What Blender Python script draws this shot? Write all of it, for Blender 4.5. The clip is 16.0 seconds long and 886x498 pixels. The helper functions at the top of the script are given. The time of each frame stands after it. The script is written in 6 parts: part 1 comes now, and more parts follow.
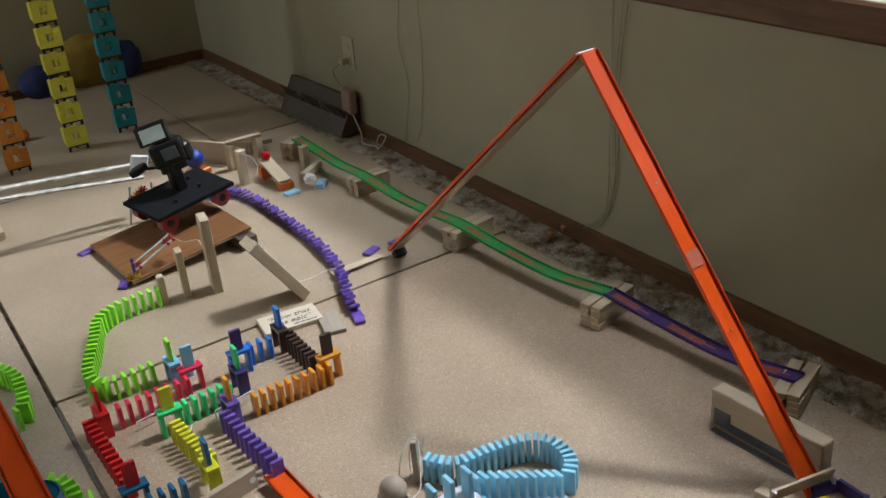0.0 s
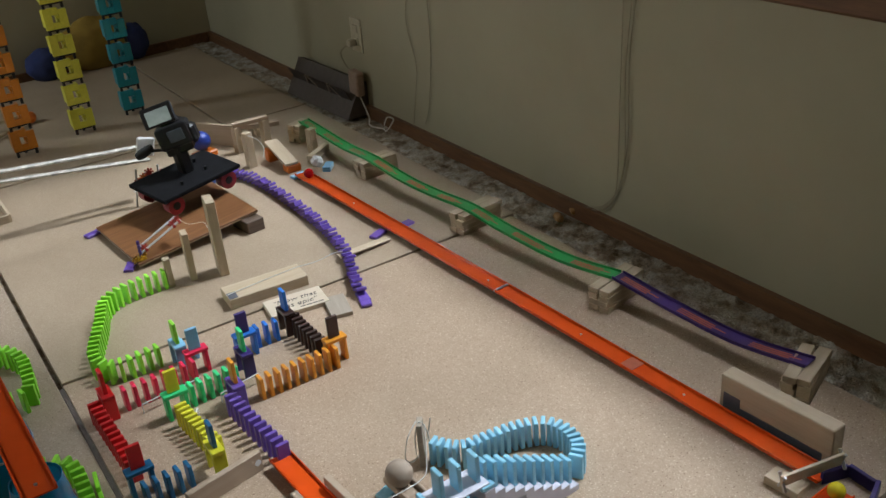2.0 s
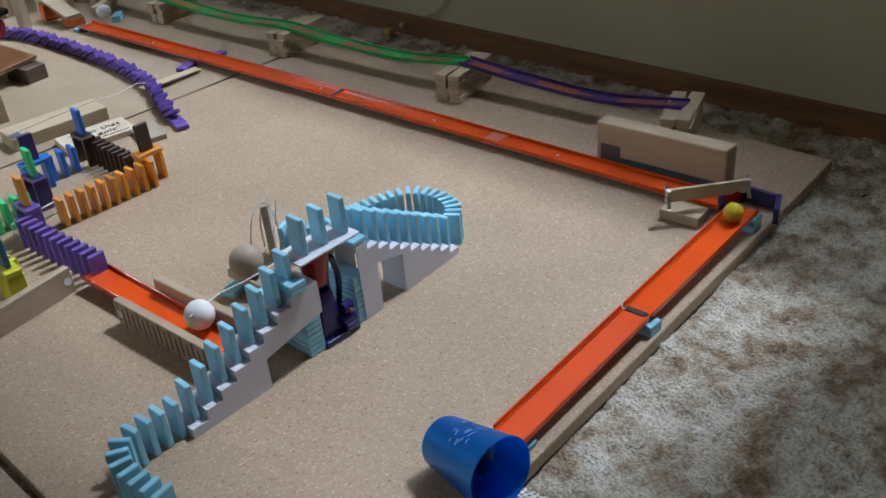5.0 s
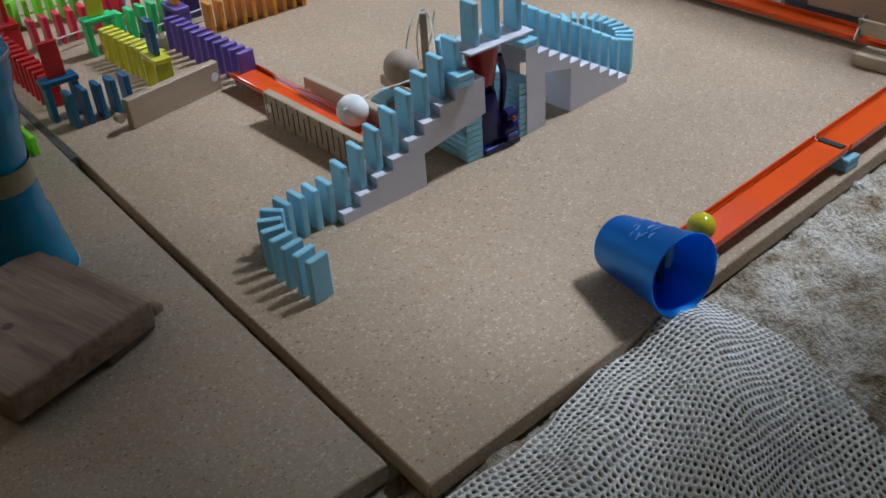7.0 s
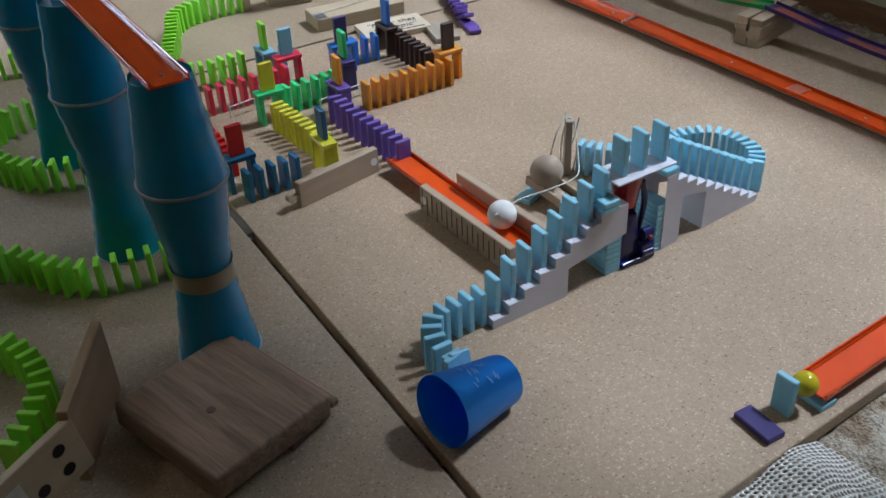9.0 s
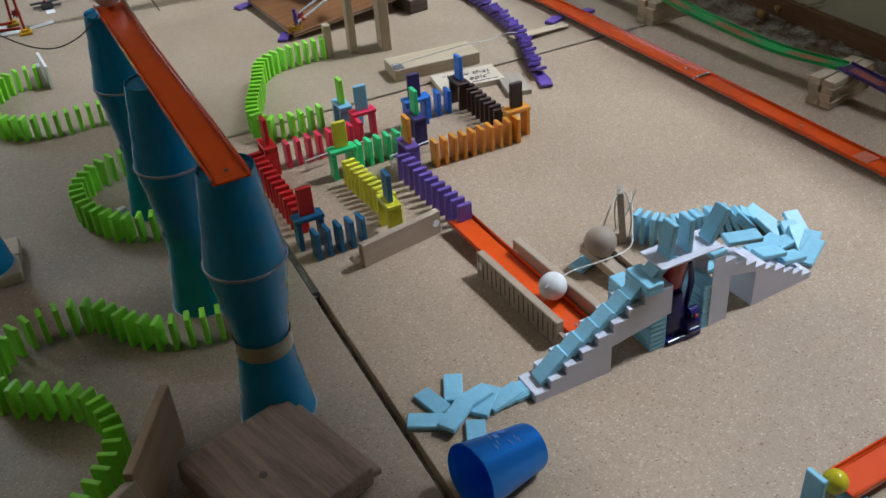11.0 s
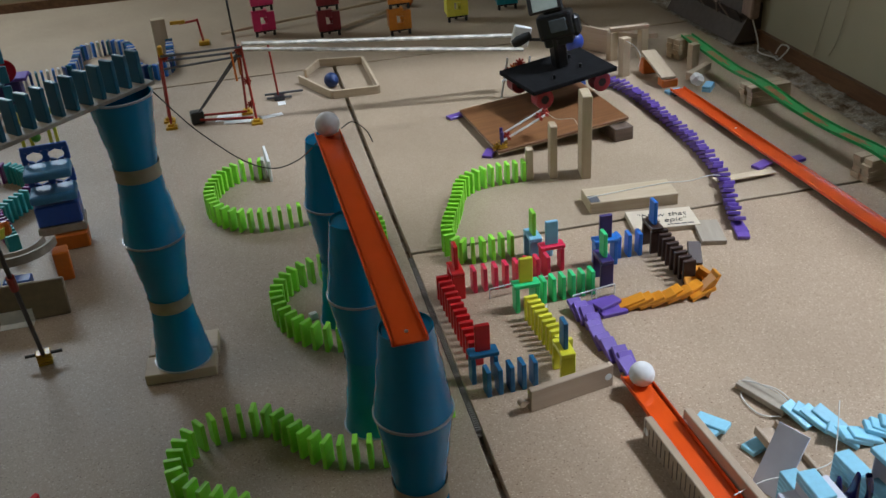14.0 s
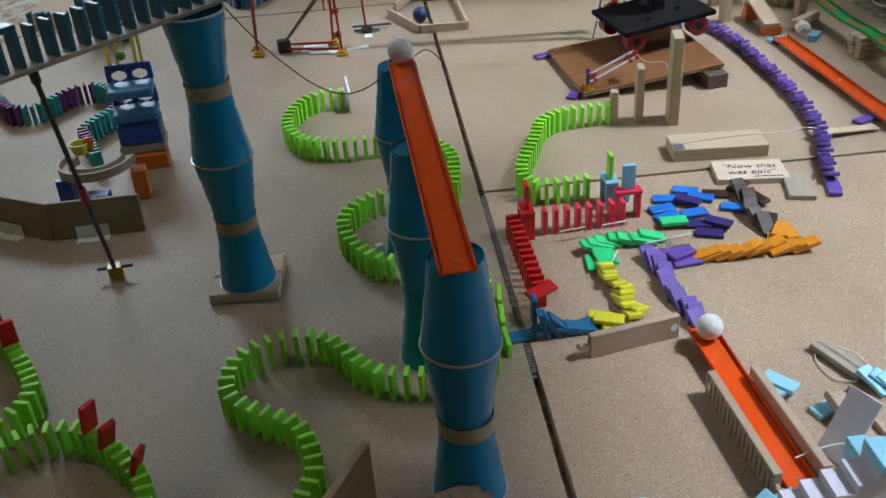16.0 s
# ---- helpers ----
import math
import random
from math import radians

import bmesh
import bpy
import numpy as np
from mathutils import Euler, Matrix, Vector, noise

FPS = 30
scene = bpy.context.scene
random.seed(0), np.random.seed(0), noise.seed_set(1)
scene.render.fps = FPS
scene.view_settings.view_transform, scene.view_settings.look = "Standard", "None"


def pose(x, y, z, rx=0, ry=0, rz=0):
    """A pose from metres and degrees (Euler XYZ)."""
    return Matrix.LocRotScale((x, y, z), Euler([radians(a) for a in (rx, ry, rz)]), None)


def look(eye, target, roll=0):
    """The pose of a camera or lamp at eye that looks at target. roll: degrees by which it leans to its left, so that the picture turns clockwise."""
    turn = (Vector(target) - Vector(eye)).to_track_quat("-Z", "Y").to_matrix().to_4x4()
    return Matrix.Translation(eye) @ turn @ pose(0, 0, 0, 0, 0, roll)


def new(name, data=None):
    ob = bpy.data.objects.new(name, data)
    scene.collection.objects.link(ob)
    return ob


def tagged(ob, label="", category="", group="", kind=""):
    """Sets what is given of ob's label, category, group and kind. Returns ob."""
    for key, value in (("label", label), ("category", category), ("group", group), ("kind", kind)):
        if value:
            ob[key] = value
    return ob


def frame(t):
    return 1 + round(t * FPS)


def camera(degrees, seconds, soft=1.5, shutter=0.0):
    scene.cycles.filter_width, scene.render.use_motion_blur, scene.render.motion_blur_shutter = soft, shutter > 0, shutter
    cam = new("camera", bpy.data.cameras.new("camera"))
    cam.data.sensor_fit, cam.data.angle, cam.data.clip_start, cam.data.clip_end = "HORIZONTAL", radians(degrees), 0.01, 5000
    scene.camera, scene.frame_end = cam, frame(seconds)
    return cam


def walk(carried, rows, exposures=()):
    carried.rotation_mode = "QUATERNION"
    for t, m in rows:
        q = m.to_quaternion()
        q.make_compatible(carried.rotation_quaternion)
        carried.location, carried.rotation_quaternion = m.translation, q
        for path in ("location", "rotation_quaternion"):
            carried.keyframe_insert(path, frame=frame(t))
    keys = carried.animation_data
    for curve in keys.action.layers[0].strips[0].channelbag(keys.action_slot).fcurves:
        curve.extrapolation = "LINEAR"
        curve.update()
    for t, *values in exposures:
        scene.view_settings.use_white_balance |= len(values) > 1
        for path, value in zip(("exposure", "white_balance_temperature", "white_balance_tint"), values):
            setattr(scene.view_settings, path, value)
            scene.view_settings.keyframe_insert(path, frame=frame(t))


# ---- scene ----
cam = camera(50.2, 16.0)
PATH = [
    (0, (-0.167, -1.798, 1.088), (0.78, -0.283, 0.189), -5.1),
    (0.5, (-0.161, -1.8, 1.085), (0.779, -0.29, 0.171), -5.4),
    (1, (-0.164, -1.793, 1.08), (0.763, -0.271, 0.172), -5.1),
    (1.5, (-0.16, -1.786, 1.081), (0.762, -0.264, 0.169), -5.0),
    (2, (-0.157, -1.788, 1.075), (0.764, -0.274, 0.15), -5.3),
    (2.5, (-0.158, -1.789, 1.072), (0.764, -0.295, 0.115), -5.7),
    (3, (-0.147, -1.798, 1.058), (0.772, -0.333, 0.055), -6.1),
    (3.5, (-0.127, -1.796, 1.011), (0.767, -0.393, -0.098), -7.8),
    (3.7, (-0.13, -1.781, 0.974), (0.831, -0.441, -0.158), -8.5),
    (5.8, (-0.216, -1.665, 0.573), (0.981, -0.428, -0.444), -5.7),
    (6, (-0.221, -1.663, 0.555), (0.938, -0.406, -0.483), -5.7),
    (6.5, (-0.238, -1.655, 0.535), (0.83, -0.377, -0.572), -4.9),
    (7, (-0.263, -1.631, 0.54), (0.714, -0.313, -0.603), -4.2),
    (7.5, (-0.279, -1.62, 0.582), (0.653, -0.254, -0.543), -3.9),
    (8, (-0.302, -1.613, 0.639), (0.607, -0.231, -0.485), -2.9),
    (8.5, (-0.323, -1.61, 0.673), (0.533, -0.225, -0.488), -3.5),
    (9, (-0.33, -1.61, 0.712), (0.506, -0.197, -0.43), -2.6),
    (11.3, (-0.273, -1.642, 0.832), (0.384, -0.12, -0.287), -4.8),
    (11.5, (-0.282, -1.646, 0.845), (0.377, -0.115, -0.261), -4.8),
    (12, (-0.298, -1.637, 0.86), (0.337, -0.069, -0.206), -4.5),
    (12.5, (-0.33, -1.607, 0.88), (0.239, 0.014, -0.144), -4.3),
    (13, (-0.313, -1.598, 0.91), (0.198, 0.061, -0.083), -4.0),
    (13.5, (-0.28, -1.602, 0.918), (0.169, 0.086, -0.055), -4.1),
    (14, (-0.242, -1.607, 0.921), (0.083, 0.108, -0.057), -3.9),
    (14.5, (-0.215, -1.614, 0.912), (0.024, 0.097, -0.096), -3.5),
    (15, (-0.199, -1.606, 0.896), (-0.018, 0.102, -0.128), -3.6),
    (15.5, (-0.2, -1.601, 0.886), (-0.061, 0.099, -0.16), -3.9),
    (16, (-0.199, -1.595, 0.882), (-0.081, 0.098, -0.176), -3.9),
]
walk(cam, [(t, look(eye, target, roll)) for t, eye, target, roll in PATH], [(0.0, -0.42, 6500, 10), (3.5, -0.43, 6350, 10), (6.0, -0.56, 6000, 10), (9.0, -0.56, 6050, 10), (12.0, -0.54, 6150, 10), (14.5, -0.52, 6200, 10), (16.0, -0.36, 6200, 10)])

# ---- light ----
world = bpy.data.worlds.new("daylight")
scene.world = world
world.use_nodes = True
sky = world.node_tree.nodes.new("ShaderNodeTexSky")
sky.sky_type, sky.sun_disc = "NISHITA", False
sky.sun_elevation, sky.sun_rotation = radians(56), radians(97)
world.node_tree.links.new(sky.outputs[0], world.node_tree.nodes["Background"].inputs[0])
world.node_tree.nodes["Background"].inputs[1].default_value = 0.12
scene.view_settings.exposure = -0.4

WALL_X, FAR_Y, BACK_Y, LEFT_X, CEIL = 1.30, 2.50, -2.9, -2.7, 2.82
# HEAD, HIGH and SPLIT step the unseen window top to shape the sunlit floor.
SILL, HEAD, HIGH, SPLIT = 0.69, 2.08, 2.72, 0.04


def window_light(name, watts, colour, eye, target, width, height):
    data = bpy.data.lights.new(name, "AREA")
    data.shape, data.size, data.size_y, data.energy, data.color = "RECTANGLE", width, height, watts, colour
    lamp = new(name, data)
    lamp.matrix_world = look(eye, target)
    return lamp


window_light("far_window_daylight", 66, (0.80, 0.91, 1.0), (-1.4, FAR_Y - 0.05, 1.35), (-1.2, 0.80, 0.0), 1.0, 0.8)
sun = bpy.data.lights.new("sun", "SUN")
sun.energy, sun.angle, sun.color = 4.0, radians(6.5), (0.83, 0.91, 1.0)
new("sun", sun).matrix_world = look((3.0, -0.25, 1.5 * 3.0), (0, 0.12, 0))


bulb = bpy.data.lights.new("ceiling_bulb", "POINT")
bulb.energy, bulb.color, bulb.shadow_soft_size = 15, (1.0, 0.88, 0.70), 0.07
new("ceiling_bulb", bulb).location = (-1.4, 0.1, 2.02)


# ---- materials ----
def node(tree, kind, **values):
    n = tree.nodes.new(kind)
    for key, value in values.items():
        n.inputs[key.replace("_", " ")].default_value = value
    return n


def base(name, rough=0.5, metal=0.0):
    m = bpy.data.materials.new(name)
    m.use_nodes = True
    tree = m.node_tree
    shader = tree.nodes["Principled BSDF"]
    shader.inputs["Roughness"].default_value = rough
    shader.inputs["Metallic"].default_value = metal
    place = tree.nodes.new("ShaderNodeTexCoord")
    return m, tree, shader, place


def ramp(tree, factor, stops):
    n = tree.nodes.new("ShaderNodeValToRGB")
    while len(n.color_ramp.elements) < len(stops):
        n.color_ramp.elements.new(0.5)
    for e, (at, colour) in zip(n.color_ramp.elements, stops):
        e.position, e.color = at, (*colour, 1)
    tree.links.new(factor, n.inputs[0])
    return n.outputs[0]


def mix(tree, factor, a, b, kind="MIX"):
    n = tree.nodes.new("ShaderNodeMix")
    n.data_type, n.blend_type = "RGBA", kind
    if isinstance(factor, float):
        n.inputs[0].default_value = factor
    else:
        tree.links.new(factor, n.inputs[0])
    for v, i in ((a, 6), (b, 7)):
        if isinstance(v, tuple):
            n.inputs[i].default_value = (*v, 1)
        else:
            tree.links.new(v, n.inputs[i])
    return n.outputs[2]


def bump(tree, shader, height, strength, distance):
    n = tree.nodes.new("ShaderNodeBump")
    n.inputs["Strength"].default_value, n.inputs["Distance"].default_value = strength, distance
    tree.links.new(height, n.inputs["Height"])
    tree.links.new(n.outputs[0], shader.inputs["Normal"])


def noise_of(tree, place, scale, detail=4.0, stretch=None, out="Object"):
    n = node(tree, "ShaderNodeTexNoise", Scale=scale, Detail=detail)
    if stretch:
        m = tree.nodes.new("ShaderNodeMapping")
        m.inputs["Scale"].default_value = stretch
        tree.links.new(place.outputs[out], m.inputs[0])
        tree.links.new(m.outputs[0], n.inputs["Vector"])
    else:
        tree.links.new(place.outputs[out], n.inputs["Vector"])
    return n.outputs[0]


def plastic(name, colour, rough=0.38, see=0.0, vary=0.10):
    m, tree, shader, place = base(name, rough)
    info = tree.nodes.new("ShaderNodeObjectInfo")
    dark = tuple(c * (1 - vary) for c in colour)
    light = tuple(min(1, c * (1 + vary)) for c in colour)
    each = mix(tree, info.outputs["Random"], dark, light)
    grain = noise_of(tree, place, 120)
    colour_out = mix(tree, ramp(tree, grain, [(0.35, (0.9,) * 3), (0.7, (1.0,) * 3)]), (0, 0, 0), each)
    tree.links.new(colour_out, shader.inputs["Base Color"])
    rough_map = tree.nodes.new("ShaderNodeMapRange")
    rough_map.inputs["To Min"].default_value, rough_map.inputs["To Max"].default_value = rough - 0.08, rough + 0.12
    tree.links.new(grain, rough_map.inputs[0])
    tree.links.new(rough_map.outputs[0], shader.inputs["Roughness"])
    bump(tree, shader, noise_of(tree, place, 400), 0.05, 0.001)
    if see:
        shader.inputs["Transmission Weight"].default_value = see
    return m


def wood(name, light, dark, scale=1.0, axis=0, rough=0.6, relief=0.0006):
    m, tree, shader, place = base(name, rough)
    stretch = [26.0 * scale] * 3
    stretch[axis] = 2.2 * scale
    info = tree.nodes.new("ShaderNodeObjectInfo")
    shift = tree.nodes.new("ShaderNodeVectorMath")
    shift.operation = "ADD"
    grow = tree.nodes.new("ShaderNodeMath")
    grow.operation = "MULTIPLY"
    grow.inputs[1].default_value = 7.0
    tree.links.new(info.outputs["Random"], grow.inputs[0])
    tree.links.new(place.outputs["Object"], shift.inputs[0])
    tree.links.new(grow.outputs[0], shift.inputs[1])
    mapping = tree.nodes.new("ShaderNodeMapping")
    mapping.inputs["Scale"].default_value = stretch
    tree.links.new(shift.outputs[0], mapping.inputs[0])
    n = node(tree, "ShaderNodeTexNoise", Scale=2.0, Detail=6.0, Distortion=0.8)
    tree.links.new(mapping.outputs[0], n.inputs["Vector"])
    fine = node(tree, "ShaderNodeTexNoise", Scale=14.0, Detail=3.0)
    tree.links.new(mapping.outputs[0], fine.inputs["Vector"])
    c = ramp(tree, n.outputs[0], [(0.3, dark), (0.5, tuple((a + b) / 2 for a, b in zip(light, dark))), (0.68, light)])
    c = mix(tree, 0.25, c, ramp(tree, fine.outputs[0], [(0.35, dark), (0.65, light)]))
    tree.links.new(c, shader.inputs["Base Color"])
    bump(tree, shader, (n if relief > 0.001 else fine).outputs[0], 0.25 if relief < 0.001 else 0.7, relief)
    return m


def chipboard(name, tint=(1, 1, 1), worn=0.75):
    m, tree, shader, place = base(name, 0.55)
    t = lambda c: tuple(a * b for a, b in zip(c, tint))

    def flakes(stretch, turn, scale):
        mapping = tree.nodes.new("ShaderNodeMapping")
        mapping.inputs["Scale"].default_value = stretch
        mapping.inputs["Rotation"].default_value = (0, 0, turn)
        tree.links.new(place.outputs["Object"], mapping.inputs["Vector"])
        cells = node(tree, "ShaderNodeTexVoronoi", Scale=scale)
        tree.links.new(mapping.outputs[0], cells.inputs["Vector"])
        split = tree.nodes.new("ShaderNodeSeparateColor")
        tree.links.new(cells.outputs["Color"], split.inputs[0])
        return split

    grey = flakes((1, 0.45, 1), 0.4, 780.0)
    grey2 = flakes((0.6, 1, 1), 0.9, 720.0)
    c = ramp(tree, grey.outputs[0], [(0.0, t((0.330, 0.250, 0.172))), (0.25, t((0.370, 0.285, 0.200))), (0.75, t((0.400, 0.312, 0.224))), (1.0, t((0.450, 0.360, 0.268)))])
    c = mix(tree, ramp(tree, grey2.outputs[0], [(0.2, (0.22,) * 3), (0.5, (0,) * 3)]), c, t((0.30, 0.22, 0.15)))
    c = mix(tree, ramp(tree, grey2.outputs[1], [(0.94, (0,) * 3), (0.97, (worn,) * 3)]), c, t((0.58, 0.48, 0.36)))
    c = mix(tree, ramp(tree, grey2.outputs[2], [(0.975, (0,) * 3), (0.99, (worn,) * 3)]), c, t((0.19, 0.12, 0.07)))
    stain = noise_of(tree, place, 3.5, 5)
    c = mix(tree, 1.0, c, ramp(tree, stain, [(0.32, (0.84, 0.83, 0.81)), (0.68, (1.0, 1.0, 1.0))]), "MULTIPLY")
    tree.links.new(c, shader.inputs["Base Color"])
    bump(tree, shader, grey.outputs[1], 0.12, 0.0006)
    return m


def painted_wall():
    m, tree, shader, place = base("olive_paint", 0.55)
    n = noise_of(tree, place, 2.5, 5)
    c = ramp(tree, n, [(0.3, (0.335, 0.30, 0.195)), (0.7, (0.39, 0.35, 0.235))])
    tree.links.new(c, shader.inputs["Base Color"])
    bump(tree, shader, noise_of(tree, place, 160, 3), 0.12, 0.002)
    return m


def carpet_material():
    m, tree, shader, place = base("shag_carpet", 0.95)
    big = noise_of(tree, place, 26, 8)
    fine = noise_of(tree, place, 220, 3)
    c = ramp(tree, big, [(0.34, (0.22, 0.155, 0.095)), (0.45, (0.38, 0.312, 0.228)), (0.56, (0.52, 0.470, 0.385)), (0.72, (0.61, 0.575, 0.51))])
    c = mix(tree, 1.0, c, ramp(tree, fine, [(0.30, (0.58,) * 3), (0.58, (1.0,) * 3)]), "MULTIPLY")
    tree.links.new(c, shader.inputs["Base Color"])
    bump(tree, shader, fine, 0.9, 0.006)
    return m


def cup_blue(name, colour, rough=0.3, metal=0.0, coat=0.08):
    m, tree, shader, place = base(name, rough, metal)
    n = noise_of(tree, place, 14, 3)
    c = ramp(tree, n, [(0.3, tuple(v * 0.88 for v in colour)), (0.7, colour)])
    tree.links.new(c, shader.inputs["Base Color"])
    shader.inputs["Coat Weight"].default_value = coat
    shader.inputs["Specular IOR Level"].default_value = 0.4
    return m


def plain(name, colour, rough=0.5, metal=0.0, vary=0.12, scale=60.0):
    m, tree, shader, place = base(name, rough, metal)
    n = noise_of(tree, place, scale, 4)
    c = ramp(tree, n, [(0.3, tuple(v * (1 - vary) for v in colour)), (0.7, tuple(min(1, v * (1 + vary)) for v in colour))])
    tree.links.new(c, shader.inputs["Base Color"])
    bump(tree, shader, noise_of(tree, place, scale * 5), 0.08, 0.0008)
    return m


def clear(name, tint=(0.95, 0.97, 1.0), rough=0.03):
    m, tree, shader, place = base(name, rough)
    shader.inputs["Base Color"].default_value = (*tint, 1)
    shader.inputs["Transmission Weight"].default_value = 1.0
    shader.inputs["IOR"].default_value = 1.45
    return m


BOARD = chipboard("chipboard", (1.06, 1.0, 0.96), worn=0.95)
BOARD_LEFT = chipboard("greyed_chipboard", (0.90, 0.89, 0.89), 0.85)
BOARD_FAR = chipboard("smooth_chipboard", (1.0, 0.985, 0.95), 0.25)
EDGE = chipboard("chipboard_edge", (0.72, 0.66, 0.58))
PAINT = painted_wall()
CARPET = carpet_material()
OAK = wood("stained_oak", (0.20, 0.095, 0.04), (0.10, 0.045, 0.02), axis=1, rough=0.45)
CEILING = plain("ceiling_paint", (0.55, 0.54, 0.50), 0.8)
PINE = wood("pale_pine", (0.53, 0.425, 0.30), (0.44, 0.34, 0.225), axis=0)
PINE_Y = wood("pale_pine_lengthwise", (0.52, 0.42, 0.295), (0.43, 0.335, 0.22), axis=1)
PINE_Z = wood("pale_pine_upright", (0.51, 0.41, 0.285), (0.42, 0.325, 0.21), axis=2)
BEECH = wood("beech", (0.44, 0.335, 0.24), (0.36, 0.265, 0.185), axis=0, rough=0.5)
ROUGH = wood("weathered_board", (0.31, 0.21, 0.142), (0.125, 0.076, 0.049), axis=1, scale=1.5, rough=0.7, relief=0.0025)
GREYWOOD = wood("grey_wood", (0.40, 0.34, 0.27), (0.31, 0.26, 0.20), axis=1)
BROWN_PLY = wood("brown_plywood", (0.25, 0.115, 0.045), (0.15, 0.06, 0.022), axis=0, rough=0.4)
DARKWOOD = wood("dark_wood", (0.13, 0.085, 0.06), (0.07, 0.045, 0.03), axis=0)
ORANGE_T = cup_blue("orange_track", (0.74, 0.085, 0.010), 0.16, 0.0, 0.3)
GREEN_T = cup_blue("green_track", (0.02, 0.30, 0.07), 0.35)
PURPLE_T = cup_blue("violet_track", (0.055, 0.025, 0.14), 0.35)
TRACK_MARK = plain("track_orange_print", (0.42, 0.10, 0.05), 0.4)
CUP = cup_blue("blue_cup", (0.001, 0.22, 0.42), 0.2)
CUP_TEAL = cup_blue("teal_cup", (0.001, 0.25, 0.36), 0.2)
CUP_RIM = plain("cup_rim", (0.35, 0.42, 0.47), 0.25)
TAPE = plain("masking_tape", (0.30, 0.26, 0.17), 0.6)
CLEAR_TAPE = plain("matte_tape", (0.66, 0.65, 0.60), 0.4)
DUCT = plain("grey_tape", (0.10, 0.105, 0.12), 0.35)
STEEL_CUP = cup_blue("metallic_blue", (0.035, 0.33, 0.88), 0.33, 0.75, 0.1)


def lit_through(m, colour, share):
    """Thin plastic that lets some light through its wall."""
    tree = m.node_tree
    shader = next(n for n in tree.nodes if n.type == "BSDF_PRINCIPLED")
    out = next(n for n in tree.nodes if n.type == "OUTPUT_MATERIAL")
    glow = node(tree, "ShaderNodeBsdfTranslucent", Color=(*colour, 1))
    both = tree.nodes.new("ShaderNodeMixShader")
    both.inputs[0].default_value = share
    tree.links.new(shader.outputs[0], both.inputs[1])
    tree.links.new(glow.outputs[0], both.inputs[2])
    tree.links.new(both.outputs[0], out.inputs[0])


lit_through(STEEL_CUP, (0.04, 0.38, 0.95), 0.36)
PRINT = plain("silver_print", (0.16, 0.32, 0.62), 0.35)
RED_GLASS = cup_blue("red_marble", (0.42, 0.005, 0.008), 0.12)
YELLOW_BALL = cup_blue("yellow_marble", (0.55, 0.45, 0.02), 0.15)
WHITE_BALL = plain("white_ball", (0.72, 0.71, 0.70), 0.6)
WOOD_BALL = wood("wooden_ball", (0.37, 0.29, 0.22), (0.33, 0.255, 0.19), axis=2)
BLUE_BALL = plain("blue_ball", (0.012, 0.035, 0.13), 0.5)
RED_CUP = cup_blue("red_plastic_cup", (0.36, 0.006, 0.012), 0.2)
CARD = plain("white_card", (0.62, 0.61, 0.68), 0.7, vary=0.03)
PAPER = plain("white_paper", (0.75, 0.75, 0.73), 0.7, vary=0.03)
NAVY = plastic("navy_plastic", (0.012, 0.012, 0.11), 0.22)
BLACK = plain("black_plastic", (0.008, 0.008, 0.009), 0.45)
BLACK_DECK = plain("black_deck", (0.006, 0.006, 0.007), 0.9, vary=0.3, scale=30)
BLACK_DECK.node_tree.nodes["Principled BSDF"].inputs["Specular IOR Level"].default_value = 0.15
RUBBER = plain("black_rubber", (0.014, 0.014, 0.014), 0.8)
RED_WHEEL = plastic("red_wheel", (0.30, 0.02, 0.03), 0.3)
METAL = plain("bare_metal", (0.5, 0.5, 0.5), 0.3, 1.0)
SCREEN = plain("screen_picture", (0.35, 0.42, 0.40), 0.2)
SCREEN.node_tree.nodes["Principled BSDF"].inputs["Emission Color"].default_value = (0.55, 0.66, 0.60, 1)
SCREEN.node_tree.nodes["Principled BSDF"].inputs["Emission Strength"].default_value = 0.12
STRING = plain("white_string", (0.62, 0.60, 0.55), 0.8)
WIRE = plain("dark_cord", (0.06, 0.055, 0.045), 0.6)
CORD = plain("putty_cord", (0.30, 0.265, 0.175), 0.6)
INK = plain("marker_ink", (0.02, 0.02, 0.03), 0.6)
SIGN_WOOD = wood("bare_wood_sign", (0.62, 0.53, 0.41), (0.54, 0.45, 0.33), axis=0)
NET = plain("white_mesh_cloth", (0.66, 0.65, 0.62), 0.8)
GLASS = clear("window_glass", (0.97, 0.98, 1.0), 0.0)
ACRYLIC = clear("clear_acrylic", (0.96, 0.97, 0.98), 0.05)
BAG_YELLOW = plain("mustard_cloth", (0.30, 0.19, 0.03), 0.9, vary=0.25, scale=12)
BAG_BLUE = plain("navy_cloth", (0.02, 0.03, 0.10), 0.9, vary=0.3, scale=12)
VENT_RECESS = plain("vent_recess_brown", (0.055, 0.04, 0.032), 0.6)
OUTLET = plain("ivory_plastic", (0.48, 0.43, 0.31), 0.4)
PINK_BOX = plain("pinkish_plastic", (0.36, 0.25, 0.19), 0.5)
BRASS = plain("wooden_peg", (0.32, 0.17, 0.06), 0.4)
RODS = {k: plastic("rod_" + k, c, 0.35) for k, c in dict(red=(0.32, 0.02, 0.012), black=(0.02, 0.02, 0.025), yellow=(0.50, 0.27, 0.01), orange=(0.6, 0.14, 0.01), grey=(0.10, 0.10, 0.11), white=(0.6, 0.6, 0.6), purple=(0.06, 0.03, 0.22), green=(0.12, 0.42, 0.05), blue=(0.02, 0.08, 0.35)).items()}
